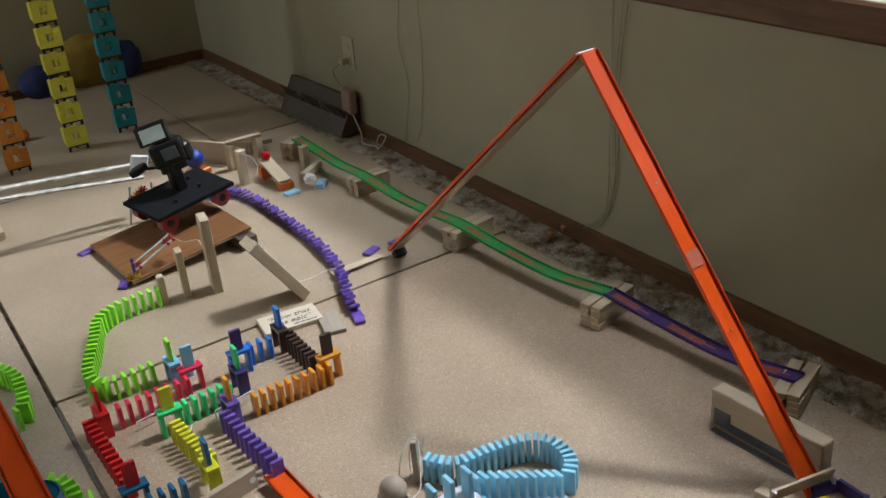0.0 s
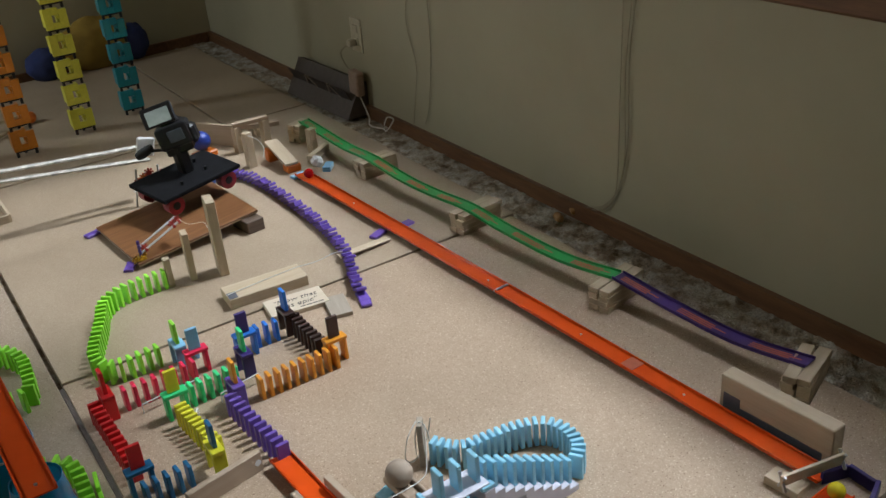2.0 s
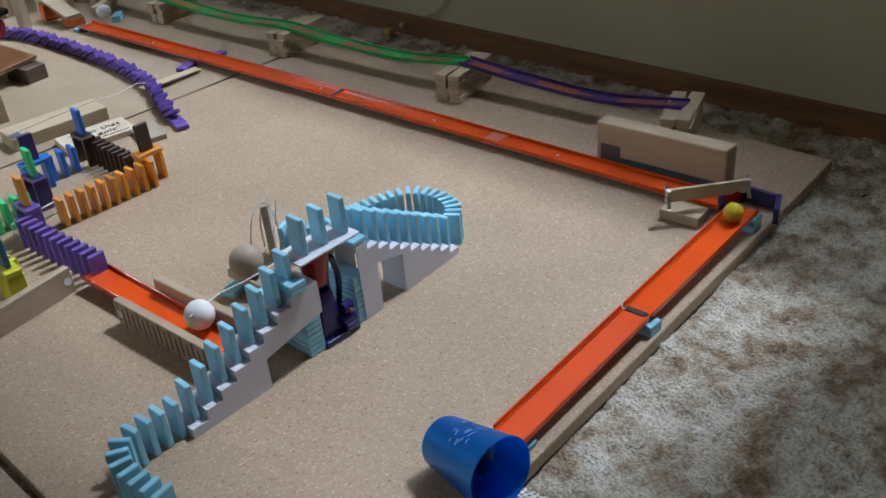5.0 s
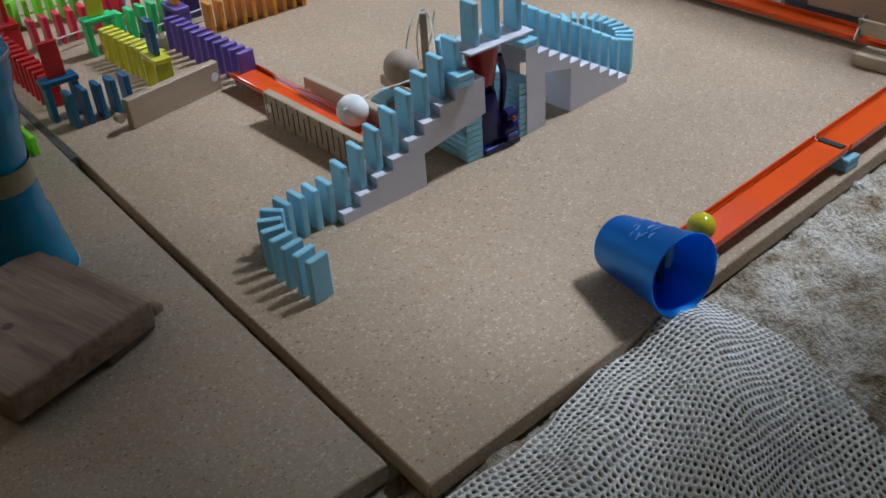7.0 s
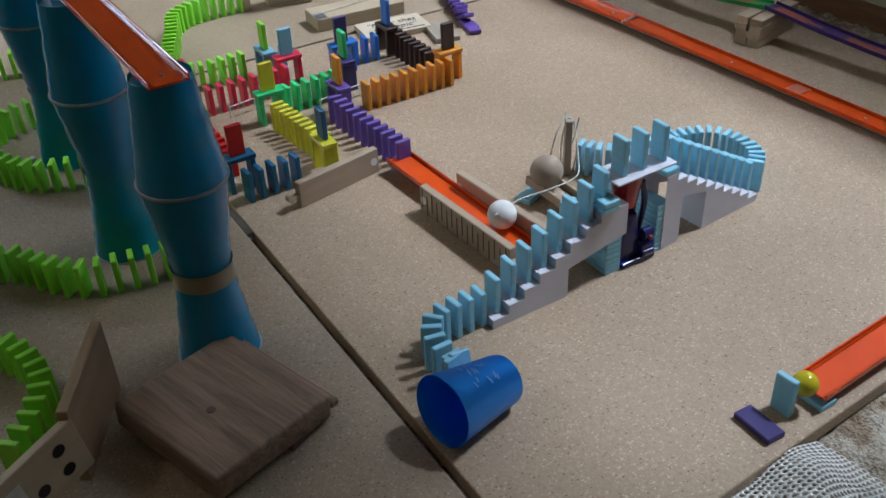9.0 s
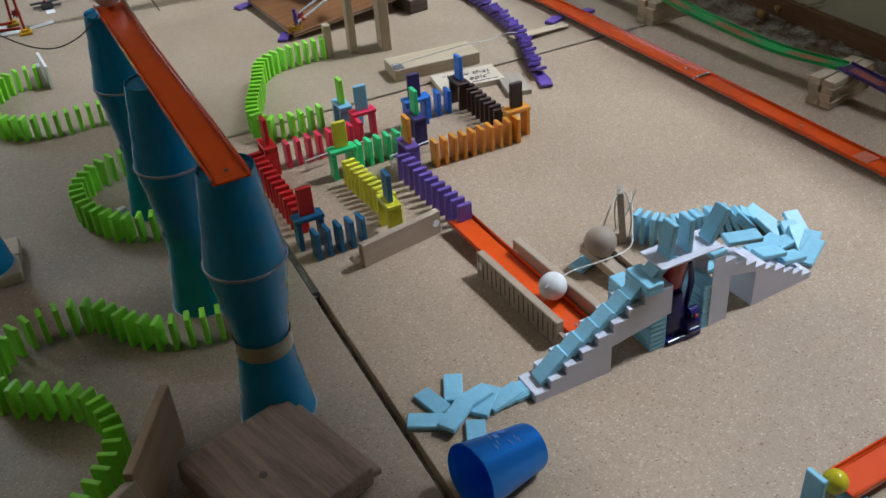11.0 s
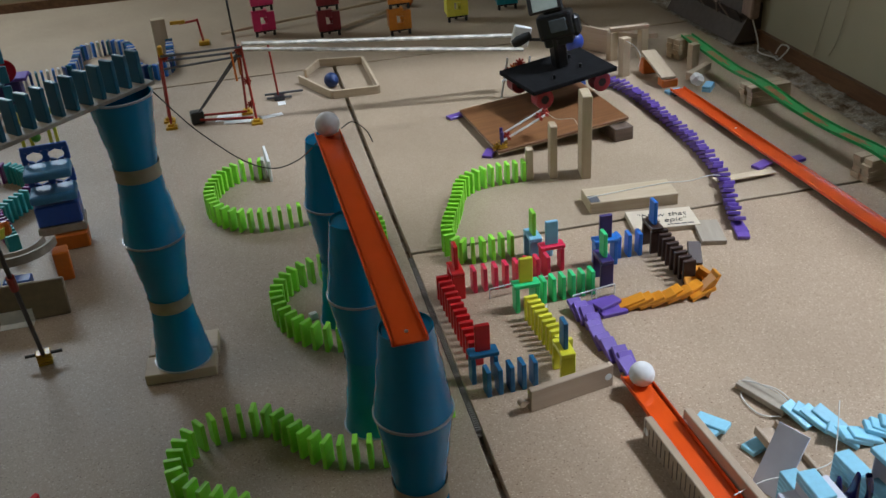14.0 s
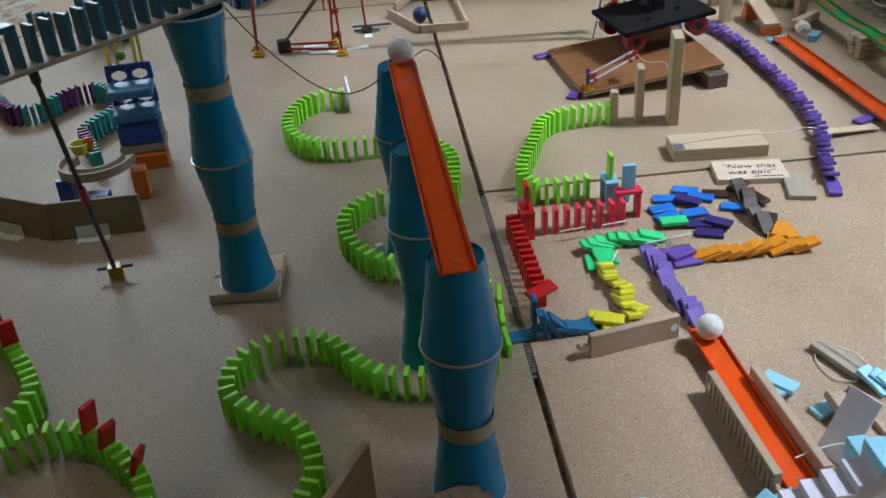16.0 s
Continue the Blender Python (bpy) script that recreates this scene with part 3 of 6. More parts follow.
def arch(colour, x, y, yaw, top=None, top_colour=None, t0=None, spread=0.038, up="standing", ends=None):
    """Two uprights with a flat domino across them, and one standing on top."""
    m = at(x, y, 0, yaw)
    bits = []
    for s in (-1, 1):
        bits.append((domino(colour, m @ at(0, s * spread / 2, 0, 90), where="holding up a low arch"), m @ at(0, s * spread / 2, 0, 90), 85 * 1))
    flat = m @ Matrix.Translation((0, -DH / 2, DH + DT / 2 + 0.0003)) @ Matrix(((0, 1, 0, 0), (0, 0, 1, 0), (1, 0, 0, 0), (0, 0, 0, 1)))
    bits.append((domino(colour, flat, "flat plastic domino", "bridging two uprights"), flat, None))
    if top_colour:
        tm = m @ at(0, 0, DH + DT + 0.0006, 0 if up == "standing" else 90)
        bits.append((domino(top_colour, tm, where="on top of a low arch"), tm, 90))
    if ends:
        for k, (d, pm, a) in enumerate(bits):
            if ends[k]:
                flung(d, pm, t0 + 0.02 * k, *ends[k])
    elif t0 is not None:
        rnd = random.Random(int(1000 * (x + y)))
        for k, (d, pm, a) in enumerate(bits):
            # everything tumbles along the arch's x axis and comes to rest lying on the board
            dx = (0.035, 0.02, 0.03, 0.075)[k]
            dy = (-0.014, 0.016, 0.002, 0.0)[k]
            z = (0.004, 0.004, 0.012, 0.004)[k]
            end = m @ Matrix.Translation((dx, dy, z)) @ at(0, 0, 0, rnd.uniform(-35, 35)) @ pose(-DH / 2, 0, 0, 0, 90, 0)
            q = pm.to_quaternion().slerp(end.to_quaternion(), 0.5)
            half = Matrix.LocRotScale(pm.translation.lerp(end.translation, 0.4) + Vector((0, 0, 0.008)), q, None)
            MOVES.append((d, [(0.0, pm), (t0 + 0.02 * k, pm), (t0 + 0.12 + 0.02 * k, half), (t0 + 0.26 + 0.02 * k, end), (16.0 if t0 < 15.6 else 16.4, end)]))
    return bits


arch("purple", 0.262, -0.296, 0, None, "orange", 13.36)
arch("brown", 0.452, -0.118, 180, None, "blue", 14.36, ends=((0.469, -0.085, 40, 0.009), (0.422, -0.097, 165), (0.485, -0.136, 110, 0.011), (0.438, -0.153, 155)))
arch("yellow", 0.158, -0.452, 180, None, "cobalt", 15.52)
arch("paleblue", 0.222, -0.085, 0, None, "lime")
arch("green", 0.158, -0.25, -90, None, "yellow", 15.12, spread=0.036)
arch("violet", 0.318, -0.205, 180, None, "green", 14.74, ends=((0.355, -0.196, 170), (0.364, -0.230, 160), (0.388, -0.205, 140, 0.010), (0.312, -0.190, 178, 0.012)))
arch("red", 0.052, -0.163, 180, None, "red")
arch("blue", 0.345, -0.145, -90, None, "violet", 14.58, spread=0.036, ends=((0.310, -0.161, 20), (0.360, -0.160, 5, 0.006), (0.391, -0.103, 150), (0.361, -0.122, 140, 0.012)))
arch("orange", 0.482, -0.285, 90, None, "brown", 13.80, spread=0.036)
for d, t0, end in BLUES:
    flung(d, d.matrix_basis.copy(), t0, *end)
arch("cobalt", 0.034, -0.425, 90, None, "red", 15.72, spread=0.036, ends=((-0.012, -0.462, 8), None, (0.03, -0.462, 12, 0.011), (0.030, -0.400, 20, 0.030)))
arch("pink", 0.243, -0.135, -90, None, "paleblue", spread=0.036)


# ---- staircase of light blue dominoes ----
def staircase(name, steps, run, rise, gap, depth, m, label, landing=0.0):
    """A folded card staircase climbing along x, with a side wall open between gap[0] and gap[1]."""
    top = [(0.0, 0.0)]
    for k in range(steps):
        top += [(k * run, (k + 1) * rise), ((k + 1) * run, (k + 1) * rise)]
    g0, g1, gz0, gz1 = gap
    end = steps * run + landing
    if landing:
        top.append((end, steps * rise))
    outline = top + ([(end, 0.0), (g1, 0.0), (g1, gz1), (g0, gz0), (g0, 0.0)] if g1 < end else [(end, gz1), (g0, gz0), (g0, 0.0)])
    ob = thing(name, label, "staircase", m=m)
    part("side_wall", extrude(outline, 0.0012), CARD, ob)
    part("side_wall", extrude(outline, 0.0012, m=at(0, depth - 0.0012, 0)), CARD, ob)
    b = bmesh.new()
    for k in range(steps):
        box((run, depth - 0.003, 0.0012), at((k + 0.5) * run, depth / 2, (k + 1) * rise - 0.0007), bm=b)
        box((0.0012, depth - 0.003, rise), at(k * run + 0.0007, depth / 2, (k + 0.5) * rise), bm=b)
    if landing:
        box((landing, depth - 0.003, 0.0012), at(end - landing / 2, depth / 2, steps * rise - 0.0007), bm=b)
    part("treads", b, CARD, ob)
    part("cross_wall", box((0.0012, depth - 0.003, gz0 if gz0 else 0.02), at(g0 - 0.001, depth / 2, (gz0 if gz0 else 0.02) / 2)), CARD, ob)
    return ob


LY, LDEP = -0.903, 0.042
L0, LRUN, LRISE = 0.152, 0.0225, 0.0126
staircase("card_staircase", 8, LRUN, LRISE, (0.110, 0.25, 0.041, 0.058), LDEP, at(L0, LY, 0, 0.5), "folded white card staircase standing on the board", 0.019)
RX, RRUN, RRISE = 0.608, 0.0190, 0.0108
staircase("card_staircase", 10, RRUN, RRISE, (0.112, 0.158, 0.058, 0.070), LDEP, at(RX, -0.838, 0, 184), "folded white card staircase standing on the board")


def pile(x, y, n, colour, z=0.0, turn=0.0, flat=True):
    """Flat dominoes stacked up."""
    for k in range(n):
        m = at(x, y, z + DT / 2 + k * (DT + 0.0002), turn) @ Matrix(((0, 0, 1, -DH / 2), (0, 1, 0, 0), (-1, 0, 0, 0), (0, 0, 0, 1)))
        domino(colour, m, "flat plastic domino", "in a small stack")


pile(0.338, -0.8725, 8, "sky", 0, 90)
pile(0.338, -0.824, 8, "sky", 0, 90)
pile(0.420, -0.868, 9, "sky", 0, 94)
pile(0.417, -0.8195, 9, "sky", 0, 94)
pile(0.321, -0.882, 2, "sky", LRISE * 8, 90)
pile(0.428, -0.868, 1, "sky", RRISE * 10 + 0.001, 94)

STAIR = []
for k in range(8):
    m = at(L0 + (k + 0.5) * LRUN + 0.002, LY + LDEP / 2 + 0.0003 * k, (k + 1) * LRISE + 0.0003, 0)
    d = domino("sky", m, where="on a card stair")
    t0 = 9.22 + 0.075 * k
    tip = tipped(m, 50)
    rows = [(0.0, m), (t0, m), (t0 + 0.1, tipped(m, 14)), (t0 + 0.18, tipped(m, 34)), (t0 + 0.26, tip), (11.55 + 0.02 * k, tip)]
    rnd = random.Random(k)
    end = pose(0.095 + 0.021 * k + rnd.uniform(-0.01, 0.01), -0.868 + rnd.uniform(-0.02, 0.02), 0.004 + (0.006 if k > 3 else 0.012 * (k % 2)), 0, 0, rnd.uniform(-40, 40)) @ pose(-DH / 2, 0, 0, 0, 84 - (22 if k > 3 else 0), 0)
    slide = Matrix.LocRotScale(tip.translation.lerp(end.translation, 0.5) + Vector((0, 0, 0.012)), tip.to_quaternion().slerp(end.to_quaternion(), 0.5), None)
    rows += [(11.80 + 0.02 * k, slide), (12.0 + 0.02 * k, end), (16.0, end)]
    MOVES.append((d, rows))
for k in range(10):
    m = at(RX, -0.838, 0, 184) @ at((9.5 - k) * RRUN, LDEP / 2, (10 - k) * RRISE + 0.0003, 180)
    d = domino("sky", m, where="on a card stair")
    lx = 0.100 - 0.0098 * k
    end = at(RX, -0.838, 0, 184) @ at(lx, LDEP / 2 + 0.004 * (k % 3 - 1), lx / RRUN * RRISE + 0.0125, 180) @ pose(0, 0, 0, 0, 104, 3 * (k % 3 - 1))
    if k == 0:
        end = at(RX, -0.838, 0, 184) @ at(0.155, LDEP / 2, 10 * RRISE + 0.0045, 160) @ pose(0, 0, 0, 0, 90, 0)
    elif k not in (1, 5):
        end = at(0.488 + 0.0155 * k, -0.806 + 0.007 * (k % 3), 0.0042 + 0.0035 * (k % 2), 14 - 9 * (k % 4)) @ pose(-DH / 2, 0, 0, 0, 86, 0)
    t0 = 10.05 + 0.05 * k
    MOVES.append((d, [(0.0, m), (t0, m), (t0 + 0.1, tipped(m, 12)), (t0 + 0.18, tipped(m, 40)), (t0 + 0.27, tipped(m, 76)), (t0 + 0.5, end), (16.0, end)]))
row([(0.066, -0.992), (0.061, -0.959), (0.060, -0.93), (0.066, -0.907), (0.081, -0.889), (0.100, -0.884), (0.120, -0.882), (0.146, -0.881)], 11, "sky", 8.93, 9.20, 84, scatter=((0.062, -0.918, 65), (0.022, -0.868, 150), (0.042, -0.842, 105), (0.052, -0.884, 35, 0.012), (0.075, -0.832, 65), (0.085, -0.866, 10, 0.011)))
row([(0.626, -0.856), (0.646, -0.840), (0.658, -0.810), (0.658, -0.780), (0.646, -0.755), (0.624, -0.740), (0.593, -0.730), (0.56, -0.724), (0.526, -0.720), (0.500, -0.716), (0.480, -0.697), (0.466, -0.674)], 25, "sky", 10.6, 11.0, 70, mess=1.0)

# platform, launched by the catapult
platform = solid("card_platform", box((0.094, 0.046, 0.0025), bevel=0.0003), CARD, "flat white card platform bridging the two stairs", "card")
pm = at(0.377, -0.880, 0.1325, 1)
platform.matrix_basis = pm
VIEW = Vector((0.667, 0.766, -0.62))


def turned(c, angle, tilt=0.0):
    """A card broadside to the side it is thrown to, its long edge at an angle."""
    return look(c, Vector(c) + VIEW) @ pose(0, 0, 0, tilt, 0, angle)


rest = turned((0.350, -0.765, 0.040), 78, -22)
MOVES.append((platform, [(0, pm), (11.0, pm), (11.12, pose(0.388, -0.87, 0.19, 10, -12, 10)), (11.22, turned((0.395, -0.855, 0.235), 20, -30)), (11.3, turned((0.405, -0.835, 0.27), 40, -10)), (11.4, turned((0.416, -0.82, 0.283), 56)), (11.5, turned((0.403, -0.82, 0.221), 66, -18)), (11.58, turned((0.392, -0.80, 0.14), 100, -55)), (11.66, pose(0.380, -0.76, 0.06, 20, 10, 60)), (11.74, rest), (16.0, rest)]))
for k, (x, mid, end) in enumerate(((0.350, (0.329, -0.82, 0.287), (0.300, -0.655, 0.010)), (0.380, (0.361, -0.82, 0.299), (0.318, -0.640, 0.014)), (0.412, (0.50, -0.95, 0.16), (0.583, -0.990, 0.004)))):
    m = at(x, -0.881, 0.1342)
    d = domino("sky", m, where="on the white card platform")
    e = pose(*end, 0, 0, (20, -50, 5)[k]) @ pose(-DH / 2, 0, 0, 0, 90, 0)
    t = (10.98, 11.0, 10.9)[k]
    tm = 11.48 if k < 2 else 11.08
    MOVES.append((d, [(0, m), (t, m), (t + 0.1, tipped(m, 30)), (tm, look(mid, Vector(mid) + VIEW) @ pose(0, 0, 0, 0, 0, (-6, -22, 60)[k]) @ pose(0, 0, 0, -90, 0, 0) @ at(0, 0, -DH / 2, 25 * k)), (tm + 0.3 - (0.13 if k == 2 else 0), e), (16.0, e)]))


def wedge(bottom, top, height, m=None, bm=None):
    """A block that tapers from a bottom size to a top size."""
    b = bmesh.new()
    bmesh.ops.create_cube(b, size=1.0)
    for v in b.verts:
        w, d = top if v.co.z > 0 else bottom
        v.co = Vector((v.co.x * w, v.co.y * d, (v.co.z + 0.5) * height))
    bmesh.ops.bevel(b, geom=b.edges[:], offset=0.0016, segments=2, affect="EDGES", profile=0.5)
    if m is not None:
        bmesh.ops.transform(b, matrix=m, verts=b.verts)
    return merge(bm, b)


def catapult():
    ob = thing("toy_catapult", "dark blue plastic catapult toy between the stairs", "toy", m=at(0.378, -0.877, 0, 0))
    part("base_plate", box((0.054, 0.046, 0.008), at(0, 0, 0.004), 0.002, segments=2), NAVY, ob)
    part("tower", wedge((0.034, 0.036), (0.020, 0.024), 0.062, at(-0.008, 0.002, 0.008)), NAVY, ob, smooth=True)
    for s in (-1, 1):
        part("cup_prong", wedge((0.006, 0.020), (0.003, 0.006), 0.040, pose(-0.008 + s * 0.0095, 0.004, 0.068, 0, s * 5, 0)), NAVY, ob, smooth=True)
    part("throwing_arm", tube([(0.014, 0.004, 0.012), (0.020, 0.002, 0.045), (0.020, -0.002, 0.080), (0.013, -0.003, 0.108)], 0.0042, sides=8), NAVY, ob, smooth=True)
    part("spring_drum", rod((0.004, -0.012, 0.020), (0.024, -0.012, 0.020), 0.0105, sides=18), NAVY, ob, smooth=True)
    part("gear", rod((0.008, -0.016, 0.038), (0.022, -0.016, 0.038), 0.0075, sides=12), NAVY, ob)
    part("trigger", box((0.020, 0.014, 0.010), pose(0.015, -0.018, 0.012, 20, 0, 0), 0.003, segments=2), NAVY, ob)
    part("red_button", ball(0.003, m=at(0.014, -0.0245, 0.036), sides=10), RODS["red"], ob)


catapult()


def small_red_cup():
    cup_scale = 1.08
    profile = [(0.0, 0.001), (0.0125, 0.001), (0.0135, 0.003), (0.0195, 0.046), (0.0215, 0.047), (0.0215, 0.049), (0.0185, 0.049), (0.0125, 0.004), (0.0, 0.003)]
    ob = solid("shot_cup", lathe([(r * cup_scale, z * cup_scale) for r, z in profile], 28), RED_CUP, "small ribbed red plastic cup", "cup", smooth=True)
    up = at(0.370, -0.874, 0.078)
    end = pose(0.440, -1.17, 0.024, 84, 0, 30)

    def spun(x, y, z, angle):
        return look((x, y, z), Vector((x, y, z)) + VIEW) @ pose(0, 0, 0, 0, 0, angle) @ pose(0, 0, 0, 0, 90, 0) @ at(0, 0, -0.028)

    MOVES.append((ob, [(0, up), (11.0, up), (11.15, spun(0.405, -0.86, 0.20, 105)), (11.3, spun(0.452, -0.835, 0.25, 155)), (11.4, spun(0.472, -0.82, 0.246, 180)), (11.5, spun(0.476, -0.82, 0.192, 222)), (11.55, spun(0.468, -0.845, 0.15, 246)), (11.6, spun(0.449, -0.875, 0.095, 270)), (11.65, spun(0.430, -0.91, 0.06, 315)),
                       (11.7, spun(0.405, -0.94, 0.055, 360)), (11.75, spun(0.385, -0.975, 0.066, 405)), (11.8, spun(0.368, -1.0, 0.062, 446)), (11.9, pose(0.385, -1.05, 0.012, 10, 12, 40)), (12.0, pose(0.402, -1.092, 0.010, 18, 12, 40)), (12.15, pose(0.42, -1.13, 0.018, 55, 8, 35)), (12.3, end), (16.0, end)]))


small_red_cup()


def trip_flag():
    ob = thing("trip_plank", "upright wooden plank with a string loop over its top", "plank")
    part("plank", box((0.028, 0.010, 0.088), at(0, 0, 0.044), 0.001), GREYWOOD, ob)
    part("string", tube([(0.002, -0.009, 0.0), (0.006, -0.014, 0.03), (0.002, -0.010, 0.07), (-0.004, 0.0, 0.0895), (-0.006, 0.009, 0.06), (-0.004, 0.010, 0.02)], 0.0011), STRING, ob)
    m = at(0.449, -0.663, 0, 55)
    flat = at(0.440, -0.640, 0.0075, 22) @ pose(0, 0, 0, -90, 0, 0)
    MOVES.append((ob, [(0, m), (10.98, m), (11.08, m @ pose(0, 0, 0.004, -30, 0, 0)), (11.16, flat @ pose(0, 0, 0, 18, 0, 0)), (11.24, flat), (16.0, flat)]))


trip_flag()


def string_loop():
    """The loose loop drops with the plank."""
    ob = solid("string_loop", tube([(0.020, 0.010, 0.0), (0.012, 0.055, 0.0), (-0.020, 0.078, 0.0), (-0.046, 0.055, 0.0), (-0.042, 0.01, 0.0), (-0.016, -0.008, 0.003)], 0.0011), STRING, "loose white string loop beside a wooden plank", "string")
    down = at(0.440, -0.640, 0.003)
    up = at(0.458, -0.661, 0.085, 20) @ pose(0, 0, 0, -82, 0, 0)
    MOVES.append((ob, [(0, up), (10.98, up), (11.1, at(0.452, -0.655, 0.05) @ pose(0, 0, 0, -40, 0, 10)), (11.22, down), (16.0, down)]))


string_loop()
solid("trip_string", tube([(0.456, -0.668, 0.082), (0.43, -0.71, 0.052), (0.405, -0.738, 0.042), (0.35, -0.748, 0.045), (0.30, -0.752, 0.050), (0.25, -0.765, 0.050)], 0.0009), STRING, "white string from the plank to a ball", "string")
MOVES.append((bpy.data.objects["trip_string"], [(0, at(0, 0, 0)), (11.02, at(0, 0, 0)), (11.2, at(0.01, -0.02, 0.05)), (11.4, at(0.04, -0.06, 0.09)), (11.6, at(0.03, -0.05, 0.02)), (11.72, at(0.02, -0.03, -0.02)), (16.0, at(0.02, -0.03, -0.02))]))


def wooden_gutter():
    ob = thing("ball_ramp", "small wooden ramp propped on a blue domino", "ramp", m=at(0.385, -0.745, 0, -83))
    b = box((0.13, 0.028, 0.006), pose(0, 0, 0.012, 0, 8, 0), 0.001)
    part("ramp_floor", b, BEECH, ob)
    for s in (-1, 1):
        part("ramp_wall", box((0.13, 0.005, 0.014), pose(0, s * 0.0165, 0.017, 0, 8, 0), 0.001), BEECH, ob)
    pile(0.365, -0.690, 1, "sky", 0, 20)


wooden_gutter()


def sphere(name, r, material, label, rows):
    ob = solid(name, ball(r), material, label, "ball", smooth=True)
    ob.matrix_basis = rows[0][1]
    MOVES.append((ob, rows))
    return ob


def rolling(r, stops):
    """Rows for a ball through (t, x, y, z), turning as it rolls."""
    rows, q = [], Matrix.Identity(4)
    for i, (t, x, y, z) in enumerate(stops):
        if i:
            d = Vector((x, y, 0)) - Vector((*stops[i - 1][1:3], 0))
            if d.length > 1e-5:
                axis = Vector((0, 0, 1)).cross(d).normalized()
                q = Matrix.Rotation(min(d.length / r, 1.3), 4, axis) @ q
        rows.append((t, Matrix.Translation((x, y, z)) @ q))
    return rows


sphere("wooden_ball", 0.0235, WOOD_BALL, "large bare wooden ball on a little ramp", rolling(0.0235, [(0, 0.378, -0.706, 0.0435), (11.0, 0.378, -0.706, 0.0435), (11.08, 0.381, -0.74, 0.040), (11.18, 0.386, -0.80, 0.028), (11.3, 0.388, -0.832, 0.0237), (16, 0.388, -0.832, 0.0237)]))
sphere("white_ball", 0.0195, WHITE_BALL, "matte white ball on the orange track", rolling(0.0195, [(0, 0.268, -0.755, 0.039), (11.25, 0.268, -0.755, 0.039), (11.5, 0.267, -0.742, 0.039), (11.75, 0.265, -0.722, 0.039), (12.0, 0.263, -0.70, 0.039), (12.25, 0.26, -0.665, 0.039), (12.5, 0.258, -0.62, 0.039), (12.75, 0.255, -0.575, 0.039), (13.0, 0.254, -0.54, 0.039), (13.2, 0.254, -0.534, 0.039), (16, 0.254, -0.534, 0.039)]))
sphere("white_ball", 0.0195, WHITE_BALL, "matte grey-white ball at the high end of the track", [(0, at(-0.147, -0.206, 0.378)), (16, at(-0.147, -0.206, 0.378))])
sphere("blue_ball", 0.0215, BLUE_BALL, "dull navy blue ball beside a wooden fence", [(0, at(-0.034, 1.055, 0.0225)), (16, at(-0.034, 1.055, 0.0225))])
RED = [(0, 0.862, 0.835, 0.0665), (1.55, 0.862, 0.835, 0.0665), (1.7, 0.860, 0.770, 0.055), (1.8, 0.859, 0.700, 0.040)]
for when, along in ((2.0, 0.590), (2.2, 0.466), (2.4, 0.355), (2.7, 0.183), (3.0, 0.010), (3.3, -0.165), (3.5, -0.280), (3.7, -0.392), (4.0, -0.56), (4.3, -0.73), (4.6, -0.90), (4.9, -1.07)):
    RED.append((when, 0.892 - 0.0384 * (along + 0.30) if along > -0.30 else 0.892 - 0.037 * (along + 0.30), along, 0.0255))
RED += [(5.0, 0.928, -1.125, 0.0255), (5.1, 0.932, -1.145, 0.0255), (16, 0.932, -1.145, 0.0255)]
sphere("blue_ball", 0.031, plastic("blue_rubber", (0.02, 0.05, 0.30), 0.4), "round blue ball on an orange block behind the dolly", [(0, at(0.700, 1.035, 0.050)), (16, at(0.700, 1.035, 0.050))])
sphere("red_marble", 0.0145, RED_GLASS, "glossy red marble on the track", rolling(0.0145, [(t, x, y, z + 0.002) for t, x, y, z in RED]))
sphere("yellow_marble", 0.0138, YELLOW_BALL, "glossy yellow marble on the track", rolling(0.0138, [(0, 0.880, -1.160, 0.0405), (4.8, 0.880, -1.160, 0.0405)] + [(4.8 + 0.1 * k, 0.880 - 0.0098 * k - 0.00063 * k * k, -1.160 - 0.0011 * k, 0.0405 - 0.00035 * k) for k in range(1, 22)] + [(7.0, 0.372, -1.186, 0.0318), (7.15, 0.348, -1.187, 0.0314), (7.3, 0.344, -1.187, 0.0314), (16, 0.344, -1.187, 0.0314)]))


# ---- orange, green and violet track ----
def rails(ob, length, material):
    part("track_bed", box((length, TW - 0.006, 0.0022), at(length / 2, 0, 0.0011)), material, ob)
    for s in (-1, 1):
        lip = bmesh.new()
        box((length, 0.0022, 0.0075), at(length / 2, s * (TW / 2 - 0.0011), 0.00375), 0.0006, lip)
        box((length, 0.004, 0.0022), at(length / 2, s * (TW / 2 - 0.0035), 0.0011), 0, lip)
        part("side_lip", lip, material, ob)


TW = 0.041


def pins(ob, xs, z=0.0028):
    for x in xs:
        part("pin", rod((x, 0, z - 0.001), (x, 0, z + 0.001), 0.0022), METAL, ob)


